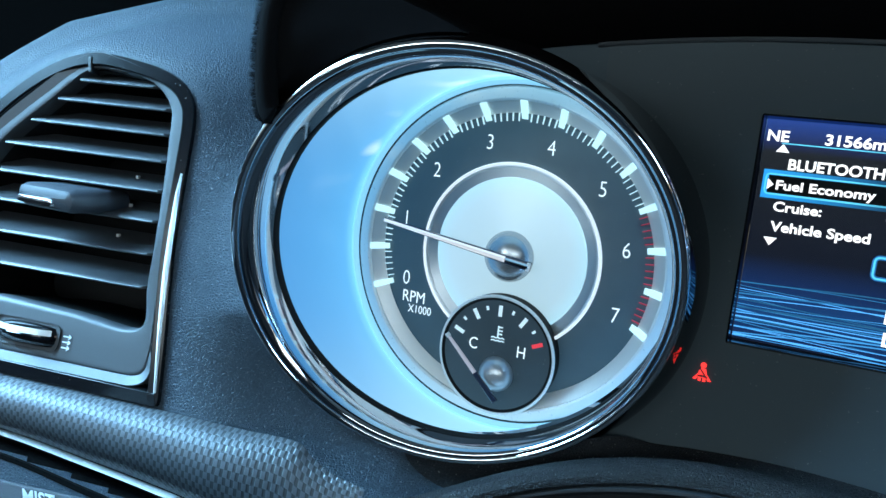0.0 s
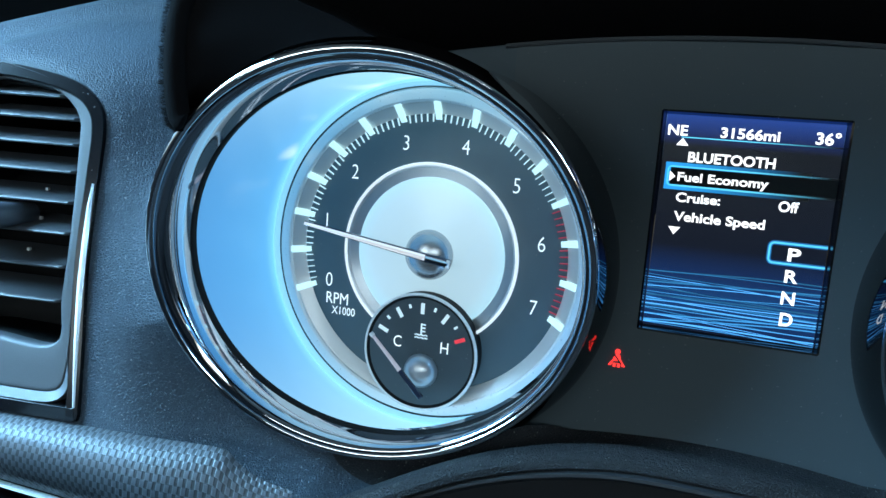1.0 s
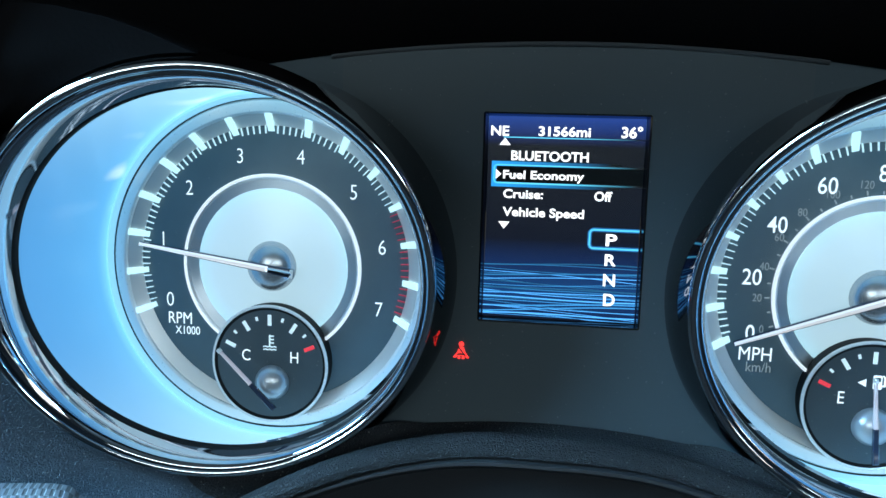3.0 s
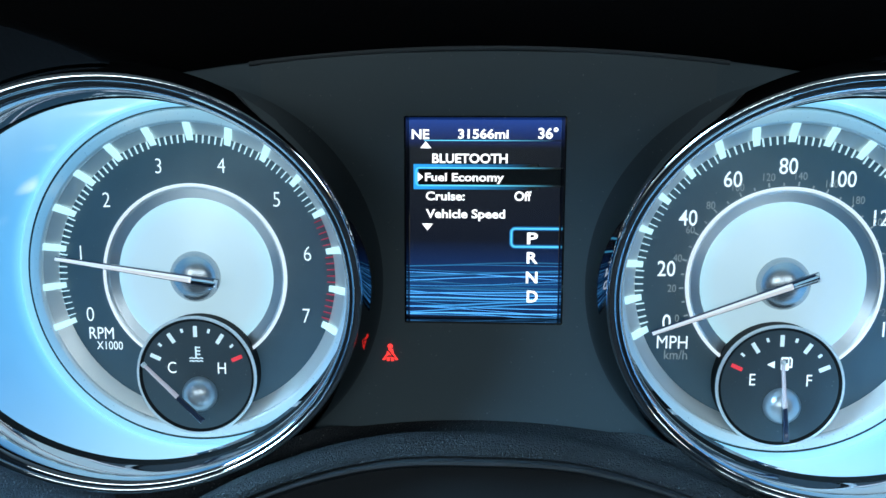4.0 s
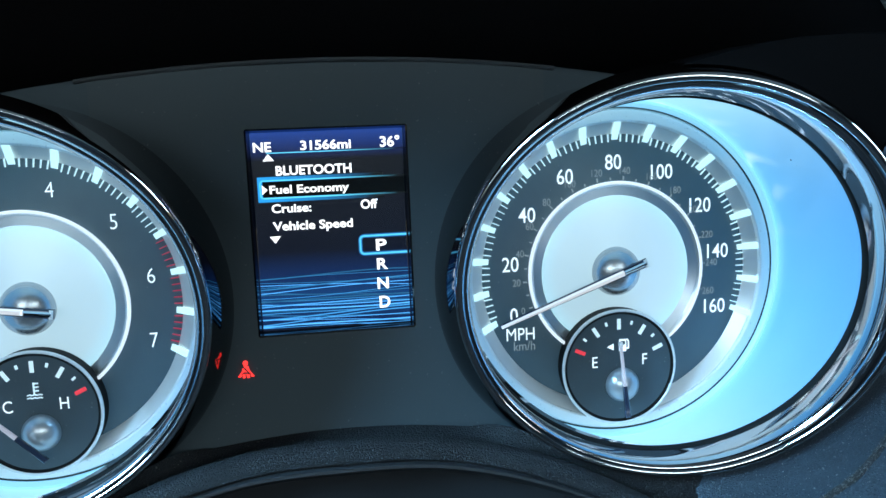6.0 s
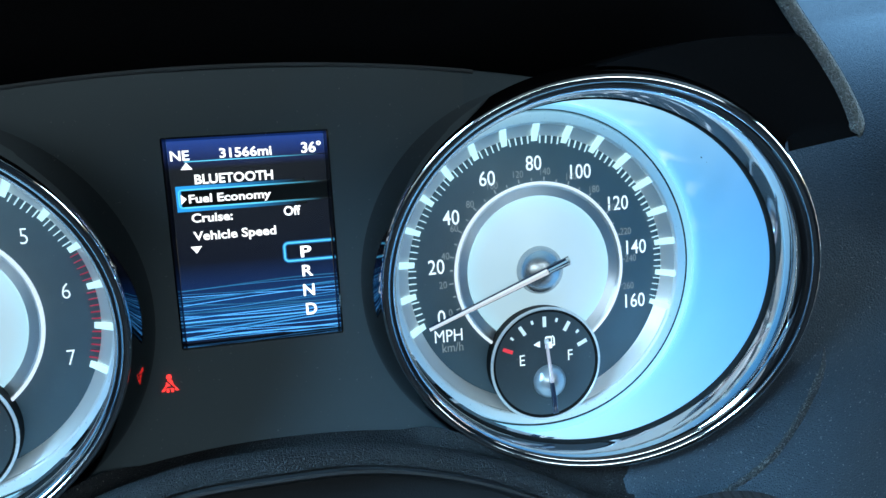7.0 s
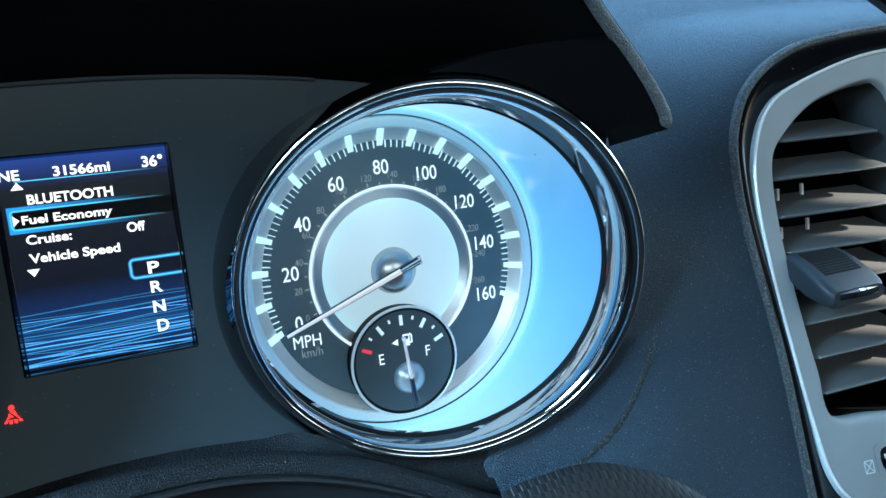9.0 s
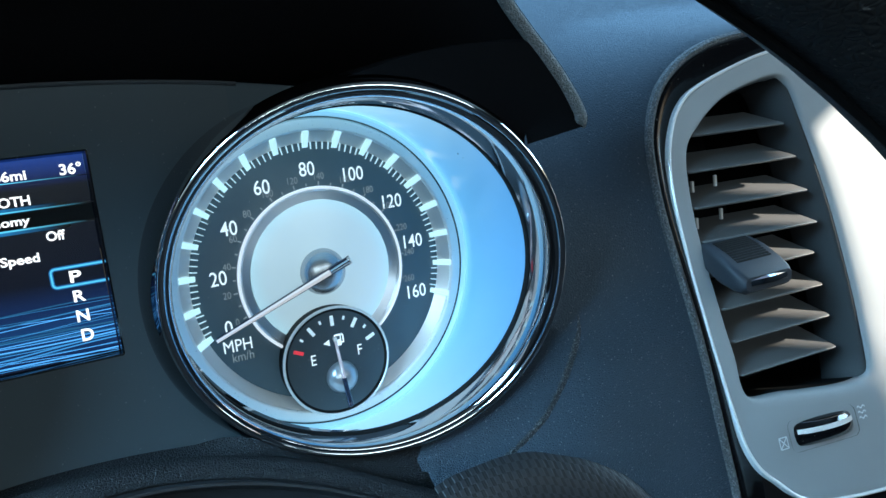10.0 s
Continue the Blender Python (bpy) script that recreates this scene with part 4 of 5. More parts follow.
# upper and lower edge of the woven strip on the driver's side
TRIM_TOP = [(-0.330, -0.0670), (-0.2800, -0.0676), (-0.2363, -0.0682), (-0.2043, -0.0684), (-0.1777, -0.0686), (-0.1515, -0.0690), (-0.1328, -0.0690), (-0.1270, -0.0722), (-0.1201, -0.0754), (-0.1100, -0.0775)]
TRIM_LOW = [(-0.330, -0.0840), (-0.2800, -0.0850), (-0.2311, -0.0862), (-0.2000, -0.0890), (-0.1682, -0.0925), (-0.1500, -0.0960), (-0.1360, -0.0990), (-0.1270, -0.1005), (-0.1190, -0.1000), (-0.1110, -0.0980)]


def level(line, x):
    """Height of a line of (x, z) points at x."""
    for (x0, z0), (x1, z1) in zip(line, line[1:]):
        if x0 <= x <= x1:
            return z0 + (z1 - z0) * (x - x0) / (x1 - x0)
    return line[0][1] if x < line[0][0] else line[-1][1]


SKIN_TOP, SKIN_LOW = wide(TRIM_TOP, -1), wide(TRIM_LOW, -1)


def skin(s, x_out, hood_edge):
    bm = bmesh.new()
    step = 0.0017
    nx, nz = int((x_out - 0.06) / step), int(0.32 / step)
    c, u, v, n = rim_frame(s)
    grid = {}
    vent = SKIN_L if s < 0 else SKIN_R
    deep = inset(vent, 0.0046)

    def vert(i, j):
        if (i, j) not in grid:
            x, z = s * (0.06 + i * step), -0.190 + j * step
            sunk = 0.006 if inside(deep, x, z) else 0.0
            if s < 0 and z > top_edge(x):
                z = top_edge(x)
            grid[i, j] = bm.verts.new((x, skin_y(x, z) + sunk, z))
        return grid[i, j]
    hole = inset(vent, 0.0070)
    for i in range(nx):
        for j in range(nz):
            x, z = s * (0.06 + (i + 0.5) * step), -0.190 + (j + 0.5) * step
            ry = c.y - (n.x * (x - c.x) + n.z * (z - c.z)) / n.y
            if (Vector((x, ry, z)) - c).length < 0.0665:
                continue
            if inside(hole, x, z):
                continue
            if s < 0 and z > top_edge(x) + 0.002:
                continue
            if s < 0 and x < -0.170 and level(SKIN_LOW, x) - 0.0050 < z < level(SKIN_TOP, x) * 0.4 + level(SKIN_LOW, x) * 0.6:
                continue
            if z < -0.02 and abs(x) < (0.1185 if s > 0 else 0.1030) + 0.29 * max(0.0, -0.0868 - z):
                continue
            if z > -0.02 and abs(x) < 0.105:
                continue
            if z > 0.025 and abs(x) < hood_edge(z):
                continue
            a, b, d, e = vert(i, j), vert(i + 1, j), vert(i + 1, j + 1), vert(i, j + 1)
            bm.faces.new((a, b, d, e) if s > 0 else (b, a, e, d))
    return bm


dash = thing("dashboard", (0, -0.08, -0.05), "dark grey grained leather dashboard face", "dashboard", kind="structure")
bm = skin(-1, 0.56, lambda z: 0.158)
o = part("dash_face", bm, M_LEATHER, dash, smooth=True, crisp=180)
o.location = (0, 0.08, 0.05)
bm = skin(1, 0.56, lambda z: 0.178 - max(0, z - 0.029) * 0.5)
o = part("dash_face", bm, M_LEATHER, dash, smooth=True, crisp=180)
o.location = (0, 0.08, 0.05)
# raised crease in the leather that runs round the foot of the speedometer
c, u, v, n = rim_frame(1)
rnd = random.Random(3)
rings = []
for i in range(90):
    deg = 104 + 62 * i / 89
    p = c + (u * math.sin(radians(deg)) + v * math.cos(radians(deg))) * (0.069 + 0.0145 + 0.0038 * min(1.0, max(0.0, (deg - 108) / 30)))
    q = Vector((p.x, skin_y(p.x, p.z), p.z))
    r = (0.0009 + rnd.uniform(-0.00012, 0.00012)) * min(1.0, i / 20, (89 - i) / 8 + 0.05)
    out = (q - Vector((c.x, q.y, c.z))).normalized()
    rings.append([q + out * (r * 2.1 * math.cos(a)) + Vector((0, -1, 0)) * (r * 0.7 * math.sin(a) - 0.0002) for a in [2 * math.pi * k / 10 for k in range(10)]])
o = part("leather_crease", loft(rings, True, True, True), M_CREASE, dash, "raised dusty crease in the leather", True, 180)
o.location = (0, 0.08, 0.05)


# ---------------------------------------------------------------- hood over the cluster
hood = thing("cluster_hood", (0, -0.05, 0.06), "black cluster hood with a leather front lip", "dashboard", kind="structure")
LIP = smooth_line([(-0.1560, -0.0800, 0.0190), (-0.1588, -0.0820, 0.0230), (-0.1606, -0.0820, 0.0380), (-0.1602, -0.0800, 0.0540), (-0.1520, -0.0800, 0.0720), (-0.1300, -0.0840, 0.0930), (-0.0800, -0.0920, 0.1080), (0.0000, -0.0960, 0.1140), (0.0800, -0.0920, 0.1120), (0.1320, -0.0820, 0.0960), (0.1520, -0.0780, 0.0810), (0.1590, -0.0760, 0.0695), (0.1652, -0.0770, 0.0595), (0.1714, -0.0790, 0.0493), (0.1766, -0.0810, 0.0391), (0.1800, -0.0830, 0.0290), (0.1785, -0.0840, 0.0240)], 5)
nl = len(LIP)


def rim_point(s_, deg, r, d):
    c, u, v, n = rim_frame(s_)
    return c + n * d + u * (r * math.sin(radians(deg))) + v * (r * math.cos(radians(deg)))


EDGE = [rim_point(-1, 57, 0.0709, 0.005)] + LIP + [rim_point(1, 54, 0.0709, 0.005)]
nl = len(EDGE)
BACK = []
for i in range(nl):
    t = i / (nl - 1)
    if t < 0.22:
        BACK.append(rim_point(-1, 57 * (1 - t / 0.22), 0.0708, 0.008))
    elif t > 0.78:
        BACK.append(rim_point(1, 54 * (t - 0.78) / 0.22, 0.0708, 0.008))
    else:
        x = -0.1140 + 0.2280 * (t - 0.22) / 0.56
        y = -0.0046 - 0.050 * max(0.0, (abs(x) - 0.1085) / 0.0055) ** 2
        BACK.append(Vector((x, y, arch(x) - 0.0010)))


def hood_row(k, lift):
    row = []
    for a, b in zip(EDGE, BACK):
        p = a.lerp(b, k)
        p.z += lift * math.sin(math.pi * k)
        row.append(p - Vector((0, -0.05, 0.06)))
    return row


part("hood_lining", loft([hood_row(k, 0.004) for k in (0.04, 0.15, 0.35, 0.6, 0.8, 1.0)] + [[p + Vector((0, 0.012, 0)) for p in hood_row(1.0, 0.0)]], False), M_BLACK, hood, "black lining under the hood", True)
nl = len(LIP)
mid = Vector((0.0, -0.07, 0.02))
rings = []
for i, p in enumerate(LIP):
    tan = (LIP[min(i + 1, nl - 1)] - LIP[max(i - 1, 0)]).normalized()
    outw = Vector((p.x - mid.x, 0, p.z - mid.z)).normalized()
    outw = (outw - tan * outw.dot(tan)).normalized()
    fwd = tan.cross(outw).normalized()
    fwd = fwd if fwd.y < 0 else -fwd
    r = (0.0032 - 0.0009 * min(1.0, max(0.0, p.x / 0.12))) * math.sqrt(1 - max(0.0, 1 - min(i, nl - 1 - i) / 3) ** 2 * 0.98)
    rings.append([p - outw * r + outw * (r * math.cos(a)) + fwd * (r * math.sin(a)) - fwd * 0.001 - Vector((0, -0.05, 0.06)) for a in [2 * math.pi * k / 16 for k in range(16)]])
half = nl // 2
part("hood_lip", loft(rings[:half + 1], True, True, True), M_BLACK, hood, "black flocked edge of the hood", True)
part("hood_lip", loft(rings[half:], True, True, True), M_HOOD, hood, "rounded grained lip of the hood", True)
rnd = random.Random(11)
bm = bmesh.new()
for i in range(0, 30):
    a, b = LIP[i] - Vector((0, -0.05, 0.06)), LIP[i + 1] - Vector((0, -0.05, 0.06))
    for q in range(150):
        p = a.lerp(b, rnd.random()) + Vector((0, rnd.uniform(-0.002, 0.003), 0))
        o = Vector((p.x, 0, p.z + 0.04)).normalized() * rnd.uniform(0.0010, 0.0026) + Vector((rnd.uniform(-1, 1), rnd.uniform(-1, 0.4), rnd.uniform(-1, 1))) * 0.0006
        sd = Vector((-o.z, 0, o.x)).normalized() * 0.00007
        p = p - o * 0.4
        bm.faces.new((bm.verts.new(p + sd), bm.verts.new(p - sd), bm.verts.new(p + o)))
part("flock_fibres", bm, M_BLACK, hood, "short black flock fibres on the edge")
top_rows = [[p + Vector((0, 0.05, -0.06)) + Vector((0, d, h)) for p in LIP] for d, h in ((0.0, 0.0), (0.02, 0.004), (0.10, 0.012), (0.30, 0.0))]
part("hood_top", loft(top_rows, False), M_LEATHER, hood, "leather top of the hood", True)

# ---------------------------------------------------------------- lower roll in front of the steering column
column = thing("steering_column_cover", (0, -0.05, -0.09), "dark grained roll and cover above the steering column", "dashboard", kind="structure")


def roll_line(z_mid, drop, y_mid, y_end, half):
    return smooth_line([(-half - 0.025, y_end + 0.004, z_mid - drop - 0.014), (-half, y_end, z_mid - drop), (-half * 0.62, y_mid + (y_end - y_mid) * 0.35, z_mid - drop * 0.36), (-half * 0.3, y_mid, z_mid - drop * 0.07), (0, y_mid, z_mid), (half * 0.3, y_mid, z_mid - drop * 0.07), (half * 0.62, y_mid + (y_end - y_mid) * 0.35, z_mid - drop * 0.36), (half, y_end, z_mid - drop), (half + 0.025, y_end + 0.004, z_mid - drop - 0.014)], 8)


def sweep(line, section, off=(0, 0, 0)):
    """Carry a section of (depth, height) along a line that runs left to right."""
    return loft([[p + Vector((0, y, z)) - Vector(off) for y, z in section] for p in line], False)


o = part("leather_roll", sweep(roll_line(-0.0705, 0.034, -0.028, -0.050, 0.1225), [(0.018, -0.0090), (0.012, -0.0040), (0.0075, -0.0004), (0.003, 0.0014), (-0.0015, 0.0004), (-0.0038, -0.0022), (-0.0040, -0.0045), (-0.0020, -0.0066), (0.006, -0.0075), (0.02, -0.008)], (0, -0.05, -0.09)), M_ROLL, column, "grained leather roll, blackened for the shade there", True)


def rim_low(x):
    """Foot of the panel and of the gauge rims at this x, which the cover behind the roll meets."""
    c, u, v, n = rim_frame(1 if x > 0 else -1)
    k = max(-1.0, min(1.0, (abs(x) - abs(c.x)) / (0.0690 * math.cos(RIM_TURN))))
    p = c + n * 0.006 + u * (0.0690 * k) - v * (0.0690 * math.sqrt(max(0.0, 1 - k * k)))
    q = Vector((x, -0.0045, -0.0727 - 1.6 * x * x))
    t = min(1.0, max(0.0, (abs(x) - 0.045) / 0.035))
    return q.lerp(Vector((x, p.y, p.z)), t * t * (3 - 2 * t))


low = roll_line(-0.0705, 0.034, -0.028, -0.050, 0.1225)
high = [rim_low(p.x) for p in low]
off = Vector((0, -0.05, -0.09))
part("cover_apron", loft([[a.lerp(b + Vector((0, 0.014, -0.0062)), k) - off for a, b in zip(high, low)] for k in (0, 0.25, 0.5, 0.75, 1.0)], False), M_ROLL, column, "apron between the gauges and the roll, blackened for shade", True)
o = part("column_gaiter_edge", sweep(roll_line(-0.0760, 0.037, -0.031, -0.053, 0.128), [(0.03, -0.001), (0.004, -0.0005), (0.0, 0.0), (-0.0015, -0.0008), (-0.0016, -0.0018), (0.0, -0.0032), (0.006, -0.006), (0.012, -0.03), (0.012, -0.10)], (0, -0.05, -0.09)), M_RUBBER, column, "black rubber edge of the column opening", True)

# ---------------------------------------------------------------- woven trim strips and lower dash
def band(lines, off):
    """A skin through smooth lines, with surface coordinates in metres along and across it."""
    rows = [[Vector(p) - Vector(off) for p in smooth_line(l, 6)] for l in lines]
    bm = loft(rows, False)
    lay = bm.loops.layers.uv.new("surface")
    place = {}
    across = 0.0
    for j, row in enumerate(rows):
        if j:
            across += sum((a - b).length for a, b in zip(row, rows[j - 1])) / len(row)
        along = 0.0
        for i, p in enumerate(row):
            if i:
                along += math.hypot(p.x - row[i - 1].x, p.y - row[i - 1].y)
            place[j * len(row) + i] = (along, across)
    bm.verts.index_update()
    for f in bm.faces:
        for loop in f.loops:
            loop[lay].uv = place[loop.vert.index]
    return bm


def trim_row(pts, off):
    return [tuple(on_face(x, z, off)) for x, z in pts]


woven_l = thing("trim_strip", (-0.18, -0.10, -0.085), "silver-grey woven-look trim strip below the vent", "trim", kind="structure")
rows = []
for k, off in ((0, 0.0002), (0.04, 0.0026), (0.12, 0.0050), (0.26, 0.0068), (0.44, 0.0072), (0.60, 0.0062), (0.74, 0.0042), (0.86, 0.0012), (0.95, -0.0020)):
    rows.append([tuple(on_face(a[0] + (b[0] - a[0]) * k, a[1] + (b[1] - a[1]) * k, off * min(1.0, 0.12 + max(0.0, -0.112 - a[0]) / 0.035))) for a, b in zip(TRIM_TOP, TRIM_LOW)])
# recessed sheet whose near-black colour stands for the shade in the gap
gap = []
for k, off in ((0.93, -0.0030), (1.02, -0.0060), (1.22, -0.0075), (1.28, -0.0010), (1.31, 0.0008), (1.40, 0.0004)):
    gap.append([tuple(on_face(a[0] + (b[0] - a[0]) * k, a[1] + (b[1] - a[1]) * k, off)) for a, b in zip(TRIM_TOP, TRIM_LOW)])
part("shadow_gap", band(gap, (-0.18, -0.10, -0.085)), M_BLACK, woven_l, "sheet under the bright bead, near black for the shade there", True)
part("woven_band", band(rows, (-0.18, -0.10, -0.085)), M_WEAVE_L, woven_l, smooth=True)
bead = [trim_row([(x, z - d) for x, z in TRIM_LOW], o_) for d, o_ in ((-0.0004, -0.003), (-0.0003, 0.0002), (-0.0001, 0.0007), (0.0002, 0.0007), (0.0004, 0.0002), (0.0005, -0.003))]
part("bright_bead", band(bead, (-0.18, -0.10, -0.085)), M_SATIN, woven_l, "thin bright bead along the trim", True)
push(woven_l, -1)

woven_r = thing("trim_strip", (0.16, -0.10, -0.10), "woven-look trim strip by the steering column, darkened for shade", "trim", kind="structure")
topr = [(0.1040, -0.0805), (0.1097, -0.0786), (0.1184, -0.0774), (0.1282, -0.0765), (0.1377, -0.0773), (0.1469, -0.0805), (0.1561, -0.0843), (0.1651, -0.0898), (0.1719, -0.0959), (0.1820, -0.1100)]
lowr = [(0.1100, -0.1060), (0.1250, -0.1060), (0.1280, -0.1060), (0.1330, -0.1080), (0.1400, -0.1100), (0.1496, -0.1130), (0.1600, -0.1160), (0.1677, -0.1190), (0.1750, -0.1220), (0.1840, -0.1280)]
rows = []
for k, off in ((0, 0.0004), (0.08, 0.0022), (0.3, 0.0040), (0.6, 0.0040), (0.9, 0.001), (1.0, -0.002)):
    rows.append([tuple(on_face(a[0] + (b[0] - a[0]) * k, a[1] + (b[1] - a[1]) * k, off)) for a, b in zip(topr, lowr)])
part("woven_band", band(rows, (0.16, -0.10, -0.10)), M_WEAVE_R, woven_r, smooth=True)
push(woven_r, 1)


# ---------------------------------------------------------------- air vents
def face_ring(outline, off, at):
    return [on_face(x, z, off) - Vector(at) for x, z in outline]


def face_prism(outline, off0, off1, at, bevel=0.0):
    rings = [face_ring(outline, off0, at), face_ring(outline, off1 - bevel, at)]
    if bevel:
        rings.append(face_ring(inset(outline, bevel), off1, at))
    return loft(rings, True, True, True)


def span_at(outline, z):
    xs = []
    n = len(outline)
    for i in range(n):
        (x0, z0), (x1, z1) = outline[i], outline[i - 1]
        if (z0 > z) != (z1 > z):
            xs.append((x1 - x0) * (z - z0) / (z1 - z0) + x0)
    return min(xs), max(xs)


def slat(root, x0, x1, z, at, depth, tilt, material=None, sink=0.0):
    """One louvre blade: rounded front edge, thin body running back into the duct; sink sets its far end deeper."""
    fwd = 0.0006
    sec = [(fwd, 0.0), (fwd - 0.0004, 0.0005), (fwd - 0.0016, 0.0008), (-depth, 0.0006 + tilt), (-depth, -0.0002 + tilt), (fwd - 0.0016, -0.0006), (fwd - 0.0004, -0.0005)]
    rings = []
    for x in (x0, x0 + 0.0012, (x0 + x1) / 2, x1 - 0.0012, x1):
        pull = 0.002 if x in (x0, x1) else 0.0
        rings.append([Vector((x, face_y(x, z) + sink * (x - x0) / (x1 - x0) - (o_ - (pull if o_ > -0.005 else 0)), z + dz)) - Vector(at) for o_, dz in sec])
    return part("slat", loft(rings, True, True, True), material or M_SLAT, root, smooth=True)


def pin(root, x, z, at, h):
    p = on_face(x, z, -0.009) - Vector(at)
    return part("link_pin", loft([[p + Vector((dx, dy, dz)) for dx, dy in ((-0.0005, -0.0005), (0.0005, -0.0005), (0.0005, 0.0005), (-0.0005, 0.0005))] for dz in (0, h)], True, True, True), M_PIN, root)


def box(x0, x1, y0, y1, z0, z1, r, at, lean=0.0):
    """A block with rounded edges; lean lifts its front."""
    out = rounded(x0, z0, x1, z1, r, 4)
    rings = []
    for y, d in ((y0, 0.0), (y1 + r, 0.0), (y1 + r * 0.3, r * 0.3), (y1, r)):
        rings.append([Vector((x, y, z + lean * (y0 - y))) - Vector(at) for x, z in (inset(out, d) if d else out)])
    return loft(rings, True, True, True)


# driver's side vent
at = (-0.225, -0.09, -0.015)
vent = thing("air_vent", at, "grey louvred air vent in a gloss black surround", "air vent", "dashboard vents")
ring1 = inset(VENT_L, 0.0052)
OPEN_L = flat([(-0.1903, -0.0466), (-0.1908, -0.0330), (-0.1919, -0.0124), (-0.1943, 0.0101), (-0.1963, 0.0205), (-0.2049, 0.0277), (-0.2180, 0.0300), (-0.2285, 0.0294), (-0.2400, 0.0190), (-0.2566, 0.0026), (-0.2640, -0.0150), (-0.2650, -0.0440), (-0.2430, -0.0444), (-0.2150, -0.0455)])
part("gloss_surround", loft([face_ring(VENT_L, -0.004, at), face_ring(VENT_L, 0.0002, at), face_ring(inset(VENT_L, 0.0003), 0.0013, at), face_ring(inset(VENT_L, 0.0038), 0.0015, at), face_ring(inset(VENT_L, 0.0042), 0.0012, at), face_ring(ring1, -0.0015, at)]), M_SURROUND, vent, "gloss black surround", True)
PLATE_L = flat([(-0.1885, -0.0607), (-0.1862, -0.0598), (-0.1849, -0.0580), (-0.1846, -0.0550), (-0.1850, -0.0450), (-0.1880, -0.0150), (-0.1895, 0.0080), (-0.1910, 0.0195), (-0.1960, 0.0262), (-0.2049, 0.0302), (-0.2180, 0.0322), (-0.2290, 0.0316), (-0.2420, 0.0215), (-0.2600, 0.0040), (-0.2700, -0.0150), (-0.2710, -0.0560), (-0.2690, -0.0600), (-0.2640, -0.0610), (-0.2367, -0.0611), (-0.2043, -0.0610), (-0.1920, -0.0610)])
BEVEL_L = []
for (x, z), (xo, zo) in zip(PLATE_L, inset(PLATE_L, -0.0030)):
    w = 0.12 + 0.88 * min(1.0, max(0.0, (-0.205 - x) / 0.02 if z > 0 else (-0.050 - z) / 0.009))
    BEVEL_L.append((x + (xo - x) * w, z + (zo - z) * w))
part("frame_bevel", loft([face_ring(BEVEL_L, -0.0020, at), face_ring(BEVEL_L, 0.0010, at), face_ring(inset(BEVEL_L, 0.0003), 0.0014, at), face_ring(PLATE_L, 0.0004, at), face_ring(inset(PLATE_L, 0.0004), -0.003, at)]), M_BEVEL, vent, "silver-grey bevel inside the surround", True)
N = 220


def resample(outline, n, x_mid, z_mid):
    """The outline as n points at even angles round a middle."""
    out = []
    for i in range(n):
        a = 2 * math.pi * i / n
        dx, dz = math.cos(a), math.sin(a)
        best = 1.0
        m = len(outline)
        for k in range(m):
            (ax, az), (bx, bz) = outline[k - 1], outline[k]
            ex, ez = bx - ax, bz - az
            den = dx * ez - dz * ex
            if abs(den) < 1e-12:
                continue
            t = ((ax - x_mid) * ez - (az - z_mid) * ex) / den
            w = ((ax - x_mid) * dz - (az - z_mid) * dx) / den
            if t > 0 and -1e-9 <= w <= 1 + 1e-9:
                best = min(best, t)
        out.append((x_mid + dx * best, z_mid + dz * best))
    return out


def vent_plate(plate, opening, mid_, at, lip, duct):
    a, b = resample(plate, N, *mid_), resample(opening, N, *mid_)

    def between(k):
        return [(p[0] + (q[0] - p[0]) * k, p[1] + (q[1] - p[1]) * k) for p, q in zip(a, b)]
    steps = [(0.0, -0.004), (0.0, lip - 0.0006), (0.02, lip - 0.0002), (0.05, lip), (0.09, lip), (0.5, lip), (0.86, lip), (0.91, lip - 0.0001), (0.95, lip - 0.0005), (0.98, lip - 0.0012), (1.0, lip - 0.0024), (1.0, lip - 0.006)]
    return loft([face_ring(between(k), o_, at) for k, o_ in steps]), loft([face_ring(b, lip - 0.006, at), face_ring(b, -duct, at)], True, False, True)


plate, duct = vent_plate(PLATE_L, OPEN_L, (-0.225, -0.012), at, 0.0006, 0.05)
part("vent_plate", plate, M_FRAME, vent, "matt grey frame plate", True)
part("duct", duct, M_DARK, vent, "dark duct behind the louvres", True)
# bright strips along the inner and lower edge of the surround
rightline = [(-0.1857, 0.0006), (-0.1852, -0.0060), (-0.1843, -0.0160), (-0.1830, -0.0300), (-0.1812, -0.0450), (-0.1797, -0.0560), (-0.1785, -0.0640)]
spread_w = [0.0002, 0.0014, 0.0020, 0.0021, 0.0015, 0.0008, 0.0003]
part("bright_accent", loft([[on_face(x - w * k - 0.0004, z, 0.0014 + h) - Vector(at) for (x, z), w in zip(rightline, spread_w)] for k, h in ((0.0, 0.0), (0.3, 0.0009), (0.7, 0.0009), (1.0, 0.0))], False), M_SATIN, vent, "bright satin accent", True)
for z in (0.0262, 0.0195, 0.0118, 0.0036, -0.0056, -0.0148, -0.0247, -0.0347):
    x0, x1 = span_at(OPEN_L, z)
    slat(vent, x0 + 0.0006, x1 - 0.0006, z, at, 0.016, 0.0027)
# dark block laid over the bevel to look like a recessed notch
part("bevel_notch", face_prism([(-0.2290, 0.0335), (-0.2276, 0.0336), (-0.2262, 0.0286), (-0.2277, 0.0285)], -0.002, 0.0019, at, 0.0003), M_STRUT, vent, "small dark block standing for a notch in the bevel")
for x, z in ((-0.2085, -0.0140), (-0.2105, -0.0240), (-0.2080, -0.0050)):
    pin(vent, x, z, at, 0.0045)
ky = face_y(-0.224, -0.0115)
